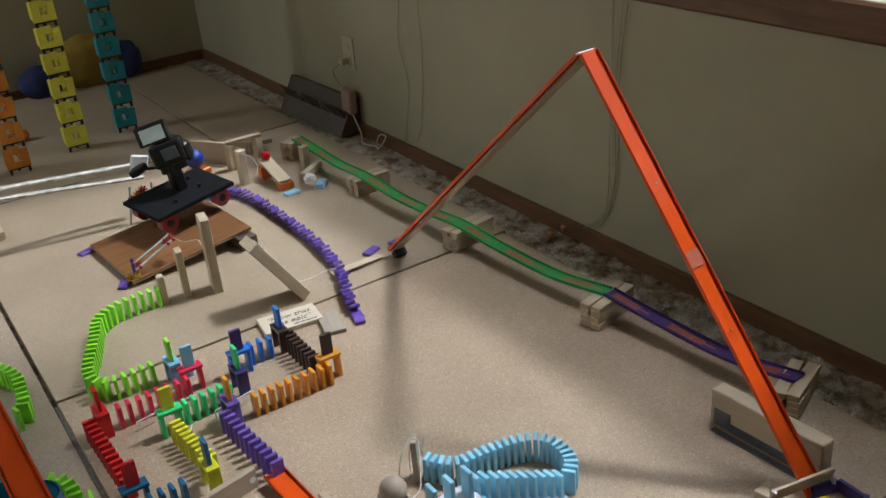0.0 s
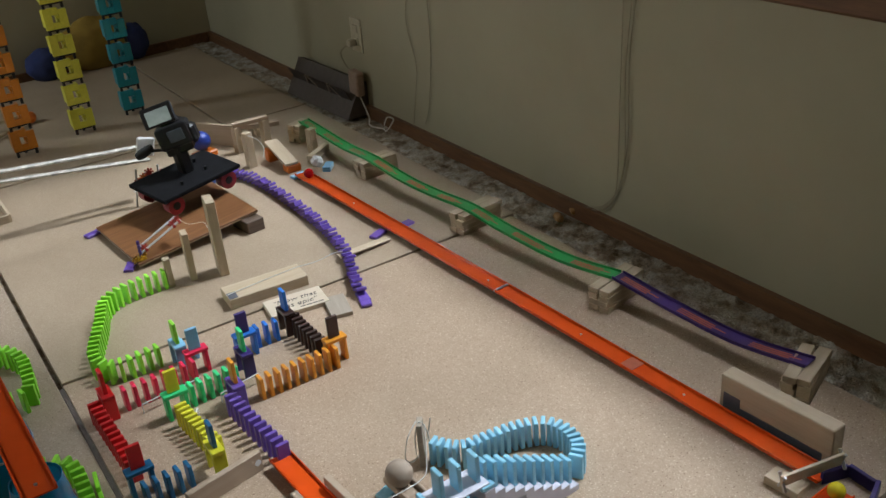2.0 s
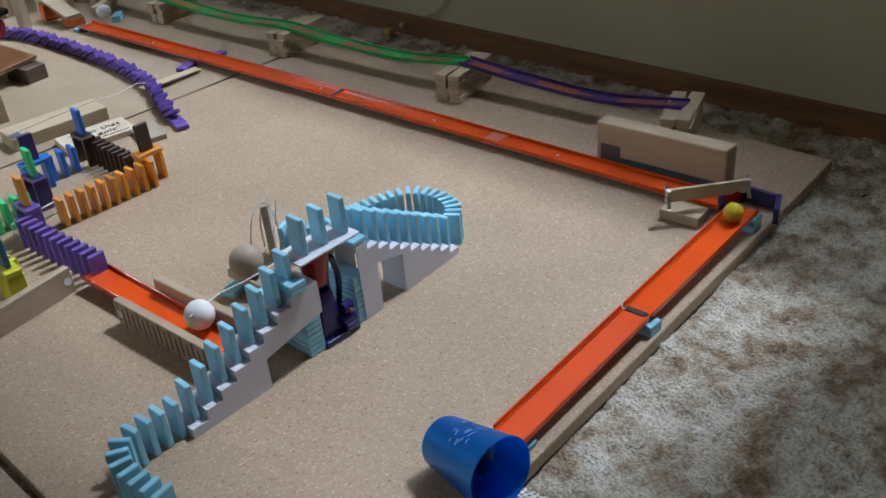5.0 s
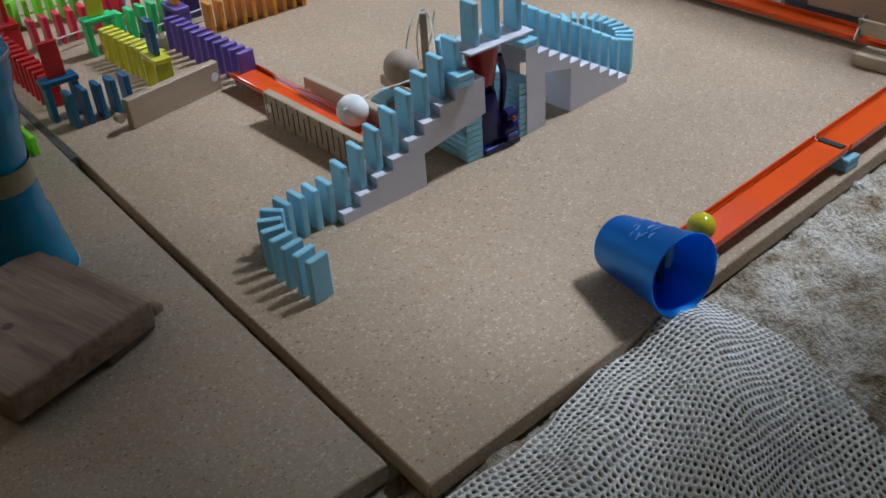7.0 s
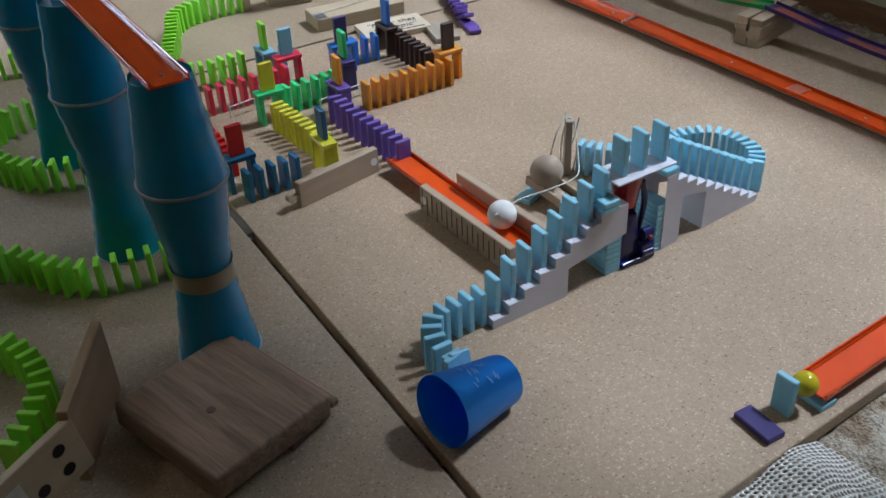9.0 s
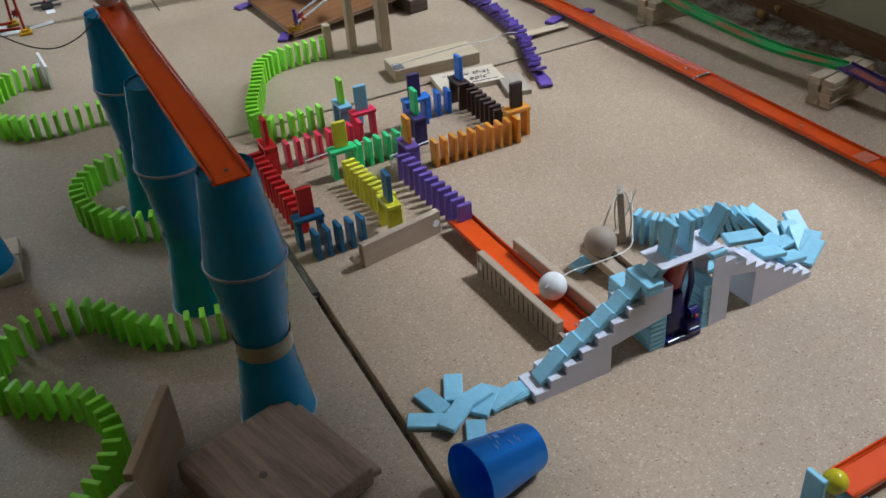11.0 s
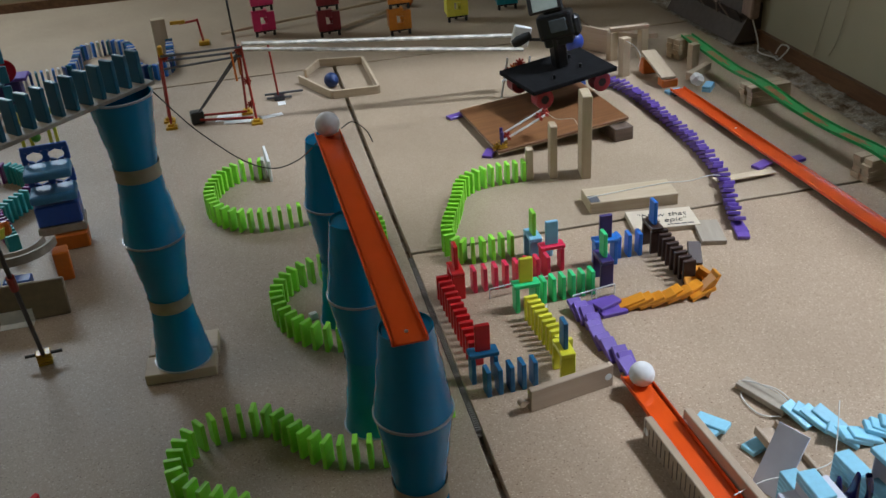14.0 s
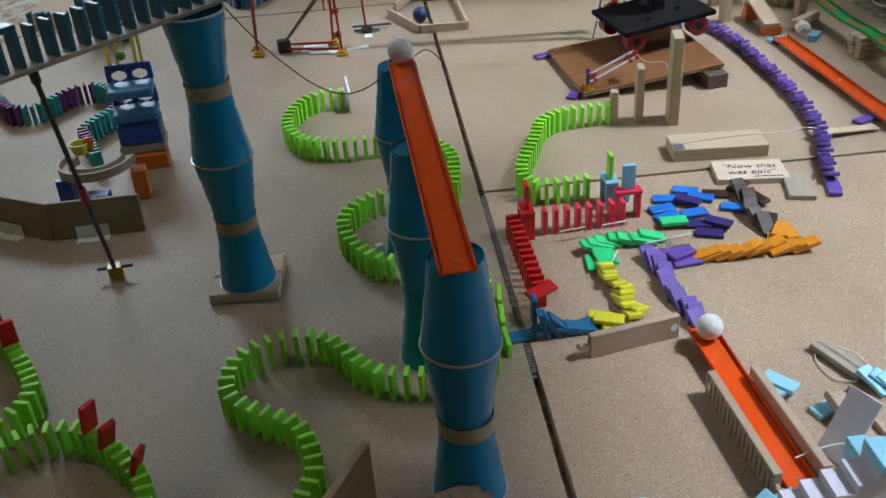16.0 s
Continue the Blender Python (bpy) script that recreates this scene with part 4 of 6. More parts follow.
def folding_track():
    """Two long halves hinged at the top; they drop flat within the first second."""
    x0, y0, z0 = 0.922, -1.112, 0.008
    x1 = 0.892
    la, lb = 0.812, 0.945
    near = thing("folding_track", "long orange toy car track on a wooden lath", "track")
    rails(near, la, ORANGE_T)
    part("lath", box((la, 0.026, 0.006), at(la / 2, 0, -0.0035), 0.001), PINE, near, "pale wooden lath")
    pins(near, (0.29, 0.56))
    part("joint_sleeve", box((0.03, 0.036, 0.0015), at(0.42, 0, 0.0030)), TRACK_MARK, near)
    far = thing("folding_track", "orange toy car track on a lath with a black end", "track")
    rails(far, lb, ORANGE_T)
    part("lath", box((lb, 0.026, 0.006), at(lb / 2, 0, -0.0035), 0.001), PINE, far, "pale wooden lath")
    pins(far, (0.05, 0.64))
    part("hinge_pin", rod((0.003, -0.022, 0.004), (0.003, 0.022, 0.004), 0.0022), METAL, far)
    part("end_block", box((0.02, 0.034, 0.02), at(lb - 0.012, 0, -0.015), 0.002), BLACK, far, "black end weight")
    yaw = math.degrees(math.atan2(la, x1 - x0))
    yaw_far = 92.2
    keys = [(0.0, 51.3, 0.012), (0.2, 51.4, 0.012), (0.3, 49.6, 0.018), (0.4, 45.5, 0.03), (0.5, 38.5, 0.05), (0.6, 27.8, 0.085), (0.7, 11.5, 0.07), (0.8, 0.6, 0.014), (0.86, 1.2, 0.010), (0.95, 0.3, 0.010), (16.0, 0.3, 0.010)]
    rn, rf = [], []
    for t, a, foot in keys:
        m = pose(x0, y0, z0, 0, 0, yaw) @ pose(0, 0, 0, 0, -a, 0)
        rn.append((t, m))
        apex = m @ Vector((la, 0, 0))
        drop = math.degrees(math.asin(max(-1, min(1, (apex.z - foot) / lb))))
        rf.append((t, pose(apex.x, apex.y, apex.z, 0, 0, yaw_far) @ pose(0, 0, 0.0004, 0, drop, 0)))
    near.matrix_basis, far.matrix_basis = rn[0][1], rf[0][1]
    MOVES.append((near, rn))
    MOVES.append((far, rf))


folding_track()


def still_track(name, a, b, material, label, roll=0.0, screws=()):
    a, b = Vector(a), Vector(b)
    d = b - a
    m = Matrix.Translation(a) @ at(0, 0, 0, math.degrees(math.atan2(d.y, d.x))) @ pose(0, 0, 0, 0, -math.degrees(math.atan2(d.z, math.hypot(d.x, d.y))), 0)
    ob = thing(name, label, "track", "toy car tracks", m=m)
    rails(ob, d.length, material)
    pins(ob, screws)
    return ob


still_track("toy_track", (0.900, -1.158, 0.0245), (0.612, -1.173, 0.0205), ORANGE_T, "short orange toy car track along the board's edge")
still_track("toy_track", (0.606, -1.1735, 0.021), (0.355, -1.186, 0.015), ORANGE_T, "short orange toy car track along the board's edge")
solid("track_joiner", box((0.012, 0.03, 0.006), bevel=0.002), BLACK, "small black track connector", "connector", m=at(0.609, -1.173, 0.0215, 3))
still_track("toy_track", (0.251, -0.507, 0.0165), (0.267, -0.834, 0.013), ORANGE_T, "short orange toy car track between wooden rails", screws=(0.31,))
pile(0.262, -0.517, 2, "sky", 0, 90)
pile(0.272, -0.828, 1, "sky", 0, 90)
for x, y in ((0.893, -1.158), (0.612, -1.176)):
    pile(x, y, 2, "sky", 0, 90)
pile(0.893, -1.158, 1, "sky", 0.0155, 90)
pile(0.365, -1.182, 1, "sky", 0, 90)
still_track("toy_track", (-0.148, -0.195, 0.3555), (-0.129, -0.790, 0.3475), ORANGE_T, "orange toy car track bridging three cup towers", screws=(0.575,))


def stopper():
    m = at(0.322, -1.181, 0.0, 4)
    d = domino("sky", m, where="at the track end")
    f = at(0.286, -1.184, DT / 2, 88) @ pose(-DH / 2, 0, 0, 0, 90, 0)
    e = domino("violet", f, "flat glossy domino", "beside the end of the track")
    raised = at(0.308, -1.182, 0, 6)
    MOVES.append((e, [(0, raised), (7.2, raised), (7.35, Matrix.LocRotScale(raised.translation.lerp(f.translation, 0.5) + Vector((0, 0, 0.01)), raised.to_quaternion().slerp(f.to_quaternion(), 0.5), None)), (7.6, f), (16, f)]))


stopper()


def loose_track(name, points, material, label):
    """A bendy printed track hanging over its supports."""
    pts = smooth_line([Vector(p) for p in points], 6)
    ob = thing(name, label, "track", "toy car tracks")
    b, w = bmesh.new(), TW * 0.44
    sec = [(-w, 0.007), (-w, 0), (w, 0), (w, 0.007), (w - 0.002, 0.007), (w - 0.002, 0.002), (-w + 0.002, 0.002), (-w + 0.002, 0.007)]
    rings = []
    for i, p in enumerate(pts):
        d = (pts[min(i + 1, len(pts) - 1)] - pts[max(i - 1, 0)]).normalized()
        side = d.cross(Vector((0, 0, 1))).normalized()
        rings.append([b.verts.new(p + side * u + Vector((0, 0, v))) for u, v in sec])
    for a, c in zip(rings, rings[1:]):
        for k in range(8):
            b.faces.new([a[k], a[(k + 1) % 8], c[(k + 1) % 8], c[k]])
    part("rail", b, material, ob, smooth=True)
    for i in range(1, len(pts) - 4, 6):
        b = bmesh.new()
        for lane in (-1, 0, 1):
            side = (pts[i + 1] - pts[i]).cross(Vector((0, 0, 1))).normalized()
            for k in range(4 - abs(lane)):
                p, q = pts[i + k] + side * 0.006 * lane, pts[i + k + 1] + side * 0.006 * lane
                up = Vector((0, 0, 0.0032))
                vs = [b.verts.new(v + up) for v in (p - side * 0.0018, p + side * 0.0018, q + side * 0.0018, q - side * 0.0018)]
                b.faces.new(vs)
        part("flame_print", b, TRACK_MARK, ob)
    return ob


loose_track("bendy_track", [(1.010, 0.92, 0.062), (1.010, 0.80, 0.057), (1.016, 0.64, 0.047), (1.018, 0.50, 0.053), (1.018, 0.32, 0.046), (1.026, 0.18, 0.045), (1.034, 0.03, 0.053), (1.039, -0.12, 0.044), (1.049, -0.32, 0.041), (1.069, -0.475, 0.053)], GREEN_T, "green bendy toy track with orange flame print")
loose_track("bendy_track", [(1.069, -0.48, 0.055), (1.078, -0.62, 0.043), (1.088, -0.79, 0.038), (1.106, -0.938, 0.053)], PURPLE_T, "dark violet bendy toy track with orange flame print")


def plank_stack(x, y, yaw, n, size=(0.13, 0.024, 0.0125)):
    ob = thing("plank_stack", "stack of small pale building planks under the track", "planks", "track supports", m=at(x, y, 0, yaw))
    rnd = random.Random(int(100 * (x - y)))
    for k in range(n):
        for s in (-1, 1):
            part("plank", box(size, at(rnd.uniform(-0.004, 0.004), s * 0.0135, (k + 0.5) * size[2], rnd.uniform(-2, 2)), 0.0008), PINE, ob)


plank_stack(1.036, 0.508, 4, 4, (0.115, 0.024, 0.0128))
plank_stack(1.056, 0.028, 8, 4, (0.135, 0.024, 0.0128))
plank_stack(1.066, -0.478, 12, 4, (0.13, 0.024, 0.0128))
plank_stack(1.108, -0.930, 20, 4, (0.12, 0.024, 0.0128))
plank_stack(1.0, 0.93, 20, 4, (0.07, 0.024, 0.0145))


# ---- wooden beams and rails ----
def beam():
    ob = thing("timber_beam", "pale timber beam standing on edge, taped to the board", "beam", m=at(0.968, -0.984, 0, -87))
    part("beam", box((0.222, 0.032, 0.072), at(0, 0, 0.036), 0.003, segments=2), PINE, ob)
    part("duct_tape", box((0.035, 0.0008, 0.034), at(-0.085, -0.0165, 0.020)), DUCT, ob, "dark grey adhesive tape")
    part("duct_tape", box((0.165, 0.0008, 0.018), at(0.012, -0.0165, 0.010)), DUCT, ob, "dark grey adhesive tape")


beam()


def floor_tape():
    solid("tape_strip", box((0.014, 0.19, 0.0008), bevel=0.0002), DUCT, "dark grey tape along the foot of a timber beam", "tape", m=at(0.938, -0.985, 0.0006, 3))


floor_tape()


def train_rail(x, y, yaw, length, slots, label):
    """A toy railway piece on its edge."""
    ob = thing("toy_rail", label, "toy rail", "wooden toy railway pieces", m=at(x, y, 0, yaw))
    b = box((length, 0.012, 0.040), at(0, 0, 0.020), 0.0012)
    part("body", b, BEECH, ob)
    part("peg_neck", box((0.010, 0.005, 0.006), at(-length / 2 - 0.005, 0, 0.020)), BEECH, ob)
    part("peg_head", rod((-length / 2 - 0.012, -0.005, 0.020), (-length / 2 - 0.012, 0.005, 0.020), 0.006, sides=14), BEECH, ob)
    part("socket", rod((length / 2 - 0.009, -0.0064, 0.020), (length / 2 - 0.009, 0.0064, 0.020), 0.0062, sides=14), PAPER, ob, "round socket with a neck slot")
    if slots:
        # No cuts are made: dark slivers on the face colour in the grooves' shade.
        for i in range(slots):
            part("slot", box((0.0014, 0.0008, 0.030), at(-length / 2 + length * (i + 0.6) / (slots + 0.2), 0.0062, 0.020 + 0.004 * (-1) ** i)), DARKWOOD, ob)
    return ob


train_rail(0.150, -0.509, 11, 0.144, 0, "bare wooden toy railway piece standing on edge")
train_rail(0.2285, -0.728, 93.5, 0.198, 17, "slotted bendy wooden toy railway piece on edge")
train_rail(0.290, -0.726, 94, 0.196, 0, "bare wooden toy railway piece standing on edge")


def solid_block(name, size, m, material, label, category, bevel=0.0015):
    return solid(name, box(size, bevel=bevel), material, label, category, m=m)


# posts like big dominoes, the fallen one, and the sign
solid_block("wooden_post", (0.016, 0.020, 0.075), at(0.322, 0.262, 0.0375, -6), PINE_Z, "short bare wooden post standing like a domino", "post")
solid_block("wooden_post", (0.016, 0.034, 0.125), at(0.377, 0.262, 0.0625, -8), PINE_Z, "bare wooden post standing like a domino", "post")
solid_block("wooden_post", (0.022, 0.055, 0.195), at(0.447, 0.245, 0.0975, -10), PINE_Z, "tall bare wooden post standing like a domino", "post")


def falling_plank():
    ob = thing("wooden_plank", "pale wooden plank lying flat with a string along it", "plank")
    part("plank", box((0.026, 0.072, 0.19), at(0, 0, 0.095), 0.0015), PINE_Z, ob)
    part("tape_patch", box((0.001, 0.03, 0.02), at(-0.0136, -0.019, 0.012)), DUCT, ob, "grey tape patch")
    part("string", tube([(-0.0145, -0.012, 0.0), (-0.0145, 0.004, 0.1), (-0.0145, 0.016, 0.189)], 0.001), STRING, ob)
    flat = Matrix.Translation((0.392, 0.087, 0.0135)) @ Matrix.Rotation(radians(-4.4), 4, "Z") @ Matrix(((0, 0, 1, 0), (0, 1, 0, 0), (-1, 0, 0, 0), (0, 0, 0, 1)))
    up = at(0.582, 0.073, 0) @ pose(0, 0, 0, 0, 57, 0) @ at(-0.582, -0.073, 0) @ flat
    mid = Matrix.LocRotScale(up.translation.lerp(flat.translation, 0.7), up.to_quaternion().slerp(flat.to_quaternion(), 0.7), None)
    MOVES.append((ob, [(0.0, up), (0.09, mid), (0.18, flat), (16.0, flat)]))


falling_plank()
solid_block("orange_block", (0.07, 0.05, 0.02), at(0.700, 1.02, 0.010, 20), RODS["orange"], "orange plastic block under a ball", "block", 0.003)
solid("pull_string", tube([(0.581, 0.086, 0.028), (0.63, 0.088, 0.024), (0.68, 0.090, 0.028), (0.72, 0.094, 0.014)], 0.001), STRING, "white string from the plank to a flat stick", "string")
solid_block("flat_stick", (0.15, 0.024, 0.0035), pose(0.762, 0.098, 0.010, 0, 3, 6), PINE, "pale flat wooden stick", "stick", 0.0008)


def sign():
    ob = thing("wooden_sign", "bare wooden sign with handwritten marker words", "sign", m=pose(0.513, -0.030, 0.006, 0, 0, -8))
    part("board", box((0.135, 0.078, 0.012), bevel=0.001), SIGN_WOOD, ob)
    for text, y, size in (("\"Now that", 0.012, 0.024), ("was epic\"", -0.012, 0.024)):
        c = bpy.data.curves.new("words", "FONT")
        c.body, c.size, c.align_x, c.align_y, c.extrude, c.shear, c.offset = text, size, "CENTER", "CENTER", 0.0003, 0.25, -0.00025
        t = new("words_source", c)
        bpy.context.view_layer.update()
        me = bpy.data.meshes.new_from_object(t.evaluated_get(bpy.context.evaluated_depsgraph_get()))
        bpy.data.objects.remove(t)
        me.materials.clear()
        me.materials.append(INK)
        w = new("handwriting", me)
        w.parent = ob
        w.matrix_basis = at(0, y, 0.0066, 0)
        tagged(w, "black marker handwriting")
    b = bmesh.new()
    for k in range(4):
        box((0.012, 0.003, 0.0004), at(0.022 + 0.014 * (k - 1), -0.030, 0.0064), bm=b)
    part("scribble", b, INK, ob)


sign()
solid_block("grey_block", (0.048, 0.088, 0.010), at(0.580, -0.104, 0.005, -14), GREYWOOD, "small greyish flat wooden block", "block", 0.001)


# ---- fallen purple dominoes ----
for i, (p, yaw) in enumerate(stations([(0.690, 0.82), (0.722, 0.74), (0.738, 0.65), (0.742, 0.52), (0.742, 0.36), (0.733, 0.225), (0.716, 0.12), (0.697, 0.055), (0.674, -0.005), (0.655, -0.060), (0.646, -0.098)], 47)):
    domino("purple", tipped(at(p.x, p.y, 0, yaw + 5 * math.sin(i * 2.3)), 64 + 2 * math.sin(i * 1.3) if i < 45 else 88), "toppled plastic domino", "in a long row")
for x, y, yaw in ((0.832, 0.148, 25), (0.912, 0.148, 10), (0.252, 0.690, 20), (0.272, 0.425, 60)):
    domino("purple", at(x, y, DT / 2, yaw) @ pose(-DH / 2, 0, 0, 0, 90, 0), "flat plastic domino", "lying on the board")


# ---- camera dolly ----
def dolly():
    ramp = thing("plywood_ramp", "brown varnished plywood ramp propped at one end", "ramp", m=pose(0.444, 0.556, 0.029, 0, -5.0, 4.5))
    part("sheet", box((0.34, 0.30, 0.006), at(0, 0, 0.0015), 0.001), BROWN_PLY, ramp)
    part("bottom_ply", box((0.339, 0.299, 0.003), at(0, 0, -0.003), 0.0005), PINE, ramp, "pale bottom ply")
    solid_block("dark_block", (0.05, 0.085, 0.034), at(0.596, 0.432, 0.017, 8), DARKWOOD, "dark wooden block under the ramp", "block")
    ob = thing("camera_dolly", "black wheeled dolly carrying a camera on the ramp", "dolly", m=pose(0.514, 0.632, 0.112, 2, -4, 13))
    part("deck", box((0.248, 0.176, 0.012), bevel=0.002), BLACK_DECK, ob)
    for x in (-0.085, 0.085):
        part("truck", box((0.02, 0.10, 0.016), at(x, 0, -0.018), 0.004), METAL, ob)
        for y in (-0.062, 0.062):
            w = part("wheel", rod((x, y - 0.014, -0.03), (x, y + 0.014, -0.03), 0.025, sides=22), RED_WHEEL, ob)
            part("hub", rod((x, y - 0.0152, -0.03), (x, y + 0.0152, -0.03), 0.011, sides=14), BLACK, w)
    for x, y in ((-0.04, -0.05), (0.05, -0.03), (0.06, 0.04)):
        part("bolt", rod((x, y, 0.006), (x, y, 0.016), 0.004), BLACK, ob)
    part("mount_column", box((0.036, 0.036, 0.088), pose(0.012, 0.012, 0.048, 0, -6, 0), 0.006), BLACK, ob)
    cam_ob = thing("camcorder", "black camera with an opened screen on a grip", "camera", m=pose(0.520, 0.652, 0.216, -6, -14, -24) @ Matrix.Scale(1.06, 4))
    part("body", box((0.085, 0.06, 0.06), at(0, 0, 0.01), 0.008, segments=2), BLACK, cam_ob)
    part("lens", rod((0.0, 0.03, 0.012), (0.0, 0.085, 0.012), 0.026, sides=24), BLACK, cam_ob)
    part("top_plate", box((0.05, 0.03, 0.02), at(0, 0, 0.047), 0.006), BLACK, cam_ob)
    lid = part("screen_lid", box((0.082, 0.01, 0.052), pose(-0.01, -0.035, 0.075, -18, 0, 0), 0.003), BLACK, cam_ob)
    part("screen", box((0.060, 0.001, 0.036), pose(-0.01, -0.0405, 0.0735, -18, 0, 0)), SCREEN, lid, "lit screen with a dim picture")
    part("control_panel", box((0.04, 0.002, 0.03), at(0.008, -0.031, 0.012), 0.001), plain("grey_panel", (0.10, 0.12, 0.15), 0.3), cam_ob)
    part("grip", box((0.022, 0.045, 0.05), at(0.045, 0, 0.0), 0.008), BLACK, cam_ob)
    part("base_plate", box((0.07, 0.05, 0.022), at(0, 0, -0.026), 0.004), BLACK, cam_ob)
    part("handle", lathe([(0.0, -0.026), (0.009, -0.024), (0.013, -0.01), (0.012, 0.01), (0.008, 0.024), (0.0, 0.026)], 14, m=pose(-0.09, 0.0, -0.005, 0, 75, 0)), RUBBER, cam_ob, smooth=True)
    part("handle_arm", rod((-0.03, 0, -0.02), (-0.075, 0, -0.008), 0.004), BLACK, cam_ob)


dolly()


def rods(ob, name, segs, colour, r=0.003):
    for a, b in segs:
        part(name, rod(a, b, r), RODS[colour], ob)


def connector(ob, p, colour, n=4, r=0.010):
    b = bmesh.new()
    for k in range(n):
        a = math.pi * k / n
        box((2 * r, 0.004, 0.006), at(*p) @ pose(0, 0, 0, 90, 0, 0) @ pose(0, 0, 0, 0, 0, math.degrees(a)), 0.0008, b)
    rod((p[0], p[1] - 0.004, p[2]), (p[0], p[1] + 0.004, p[2]), r * 0.5, b, 10)
    part("connector", b, RODS[colour], ob)


def hinge_toy():
    ob = thing("rod_linkage", "red and white rod construction toy on the ramp", "toy")
    a, c = (0.303, 0.420, 0.038), (0.412, 0.425, 0.087)
    rods(ob, "rod", [((a[0], a[1] - 0.012, a[2]), (c[0], c[1] - 0.012, c[2])), ((a[0], a[1] + 0.012, a[2] + 0.005), (c[0], c[1] + 0.012, c[2] + 0.005))], "white", 0.003)
    for s in (0.12, 0.86, 1.0):
        p = [a[i] + (c[i] - a[i]) * s for i in range(3)]
        rods(ob, "cross_rod", [((p[0], p[1] - 0.02, p[2]), (p[0], p[1] + 0.02, p[2]))], "red", 0.004)
        connector(ob, p, "red", 3, 0.011)
    rods(ob, "upright", [((0.300, 0.407, 0.018), (0.300, 0.407, 0.061)), ((0.305, 0.433, 0.018), (0.305, 0.433, 0.061))], "purple", 0.004)
    for p in ((0.300, 0.403, 0.023), (0.306, 0.423, 0.024), (0.288, 0.411, 0.022)):
        connector(ob, p, "yellow", 4, 0.012)
    part("string", tube([(0.412, 0.425, 0.092), (0.43, 0.395, 0.08), (0.45, 0.335, 0.10), (0.44, 0.275, 0.11)], 0.0008), STRING, ob)


hinge_toy()


# ---- cup towers ----
CUP_H = 0.1145


def cup_part(tower, k, z, flip, material):
    """One cup of a tower; flip: rim downwards."""
    r0, r1, h = 0.031, 0.0465, CUP_H
    outer = []
    for i in range(13):
        f = i / 12
        ridge = 0.0012 if i in (4, 8) else 0.0
        outer.append((r0 + (r1 - r0) * f - ridge, h * f))
    prof = [(0.0, 0.003), (r0 - 0.003, 0.003), (r0 - 0.001, 0.0)] + outer + [(r1 - 0.002, h), (r0 - 0.002, 0.006), (0.0, 0.006)]
    m = at(0, 0, z) if not flip else pose(0, 0, z + h, 180, 0, 0)
    c = part("cup", lathe(prof, 36, m=m), material, tower, smooth=True)
    rz = z + h if not flip else z
    part("rim", lathe([(r1 - 0.0015, rz - 0.0018), (r1 + 0.0015, rz - 0.0012), (r1 + 0.0015, rz + 0.0012), (r1 - 0.0015, rz + 0.0018)], 36), CUP_RIM, c, "pale rolled rim", smooth=True)


def cup_tower(x, y, n, z0, label, lower=CUP, lean=(0, 0), taped=True):
    ob = thing("cup_tower", label, "cups", "towers of stacked cups", m=pose(x, y, z0, lean[0], lean[1], 0))
    for k in range(n):
        z = k * CUP_H + 0.0004 * k
        cup_part(ob, k, z, k % 2 == 0, lower if k == 0 else CUP)
        if k % 2 == 0 and k + 1 < n and taped:
            part("tape_band", lathe([(0.0345, z + CUP_H - 0.011), (0.0328, z + CUP_H), (0.0345, z + CUP_H + 0.011)], 30), TAPE if lower is CUP else lower, ob, "band of masking tape" if lower is CUP else "", smooth=True)
    return ob


cup_tower(-0.153, -0.178, 3, 0, "tower of three blue plastic cups under the track", CUP_TEAL)
cup_tower(-0.149, -0.475, 3, 0, "tower of three blue plastic cups under the track", CUP_TEAL)
cup_tower(-0.127, -0.750, 3, 0, "tower of three taped blue plastic cups under the track", CUP)
cup_tower(-0.434, -0.243, 4, 0.020, "tall tower of four taped blue plastic cups", CUP, lean=(0.5, -0.6))


def pad():
    ob = thing("wooden_pad", "two pale planks under the tall cup tower", "planks", m=at(-0.438, -0.228, 0, -2))
    part("plank", box((0.115, 0.055, 0.019), at(0, -0.029, 0.0095), 0.0015), PINE, ob)
    part("plank", box((0.115, 0.055, 0.019), at(0.002, 0.029, 0.0095), 0.0015), PINE, ob)


pad()


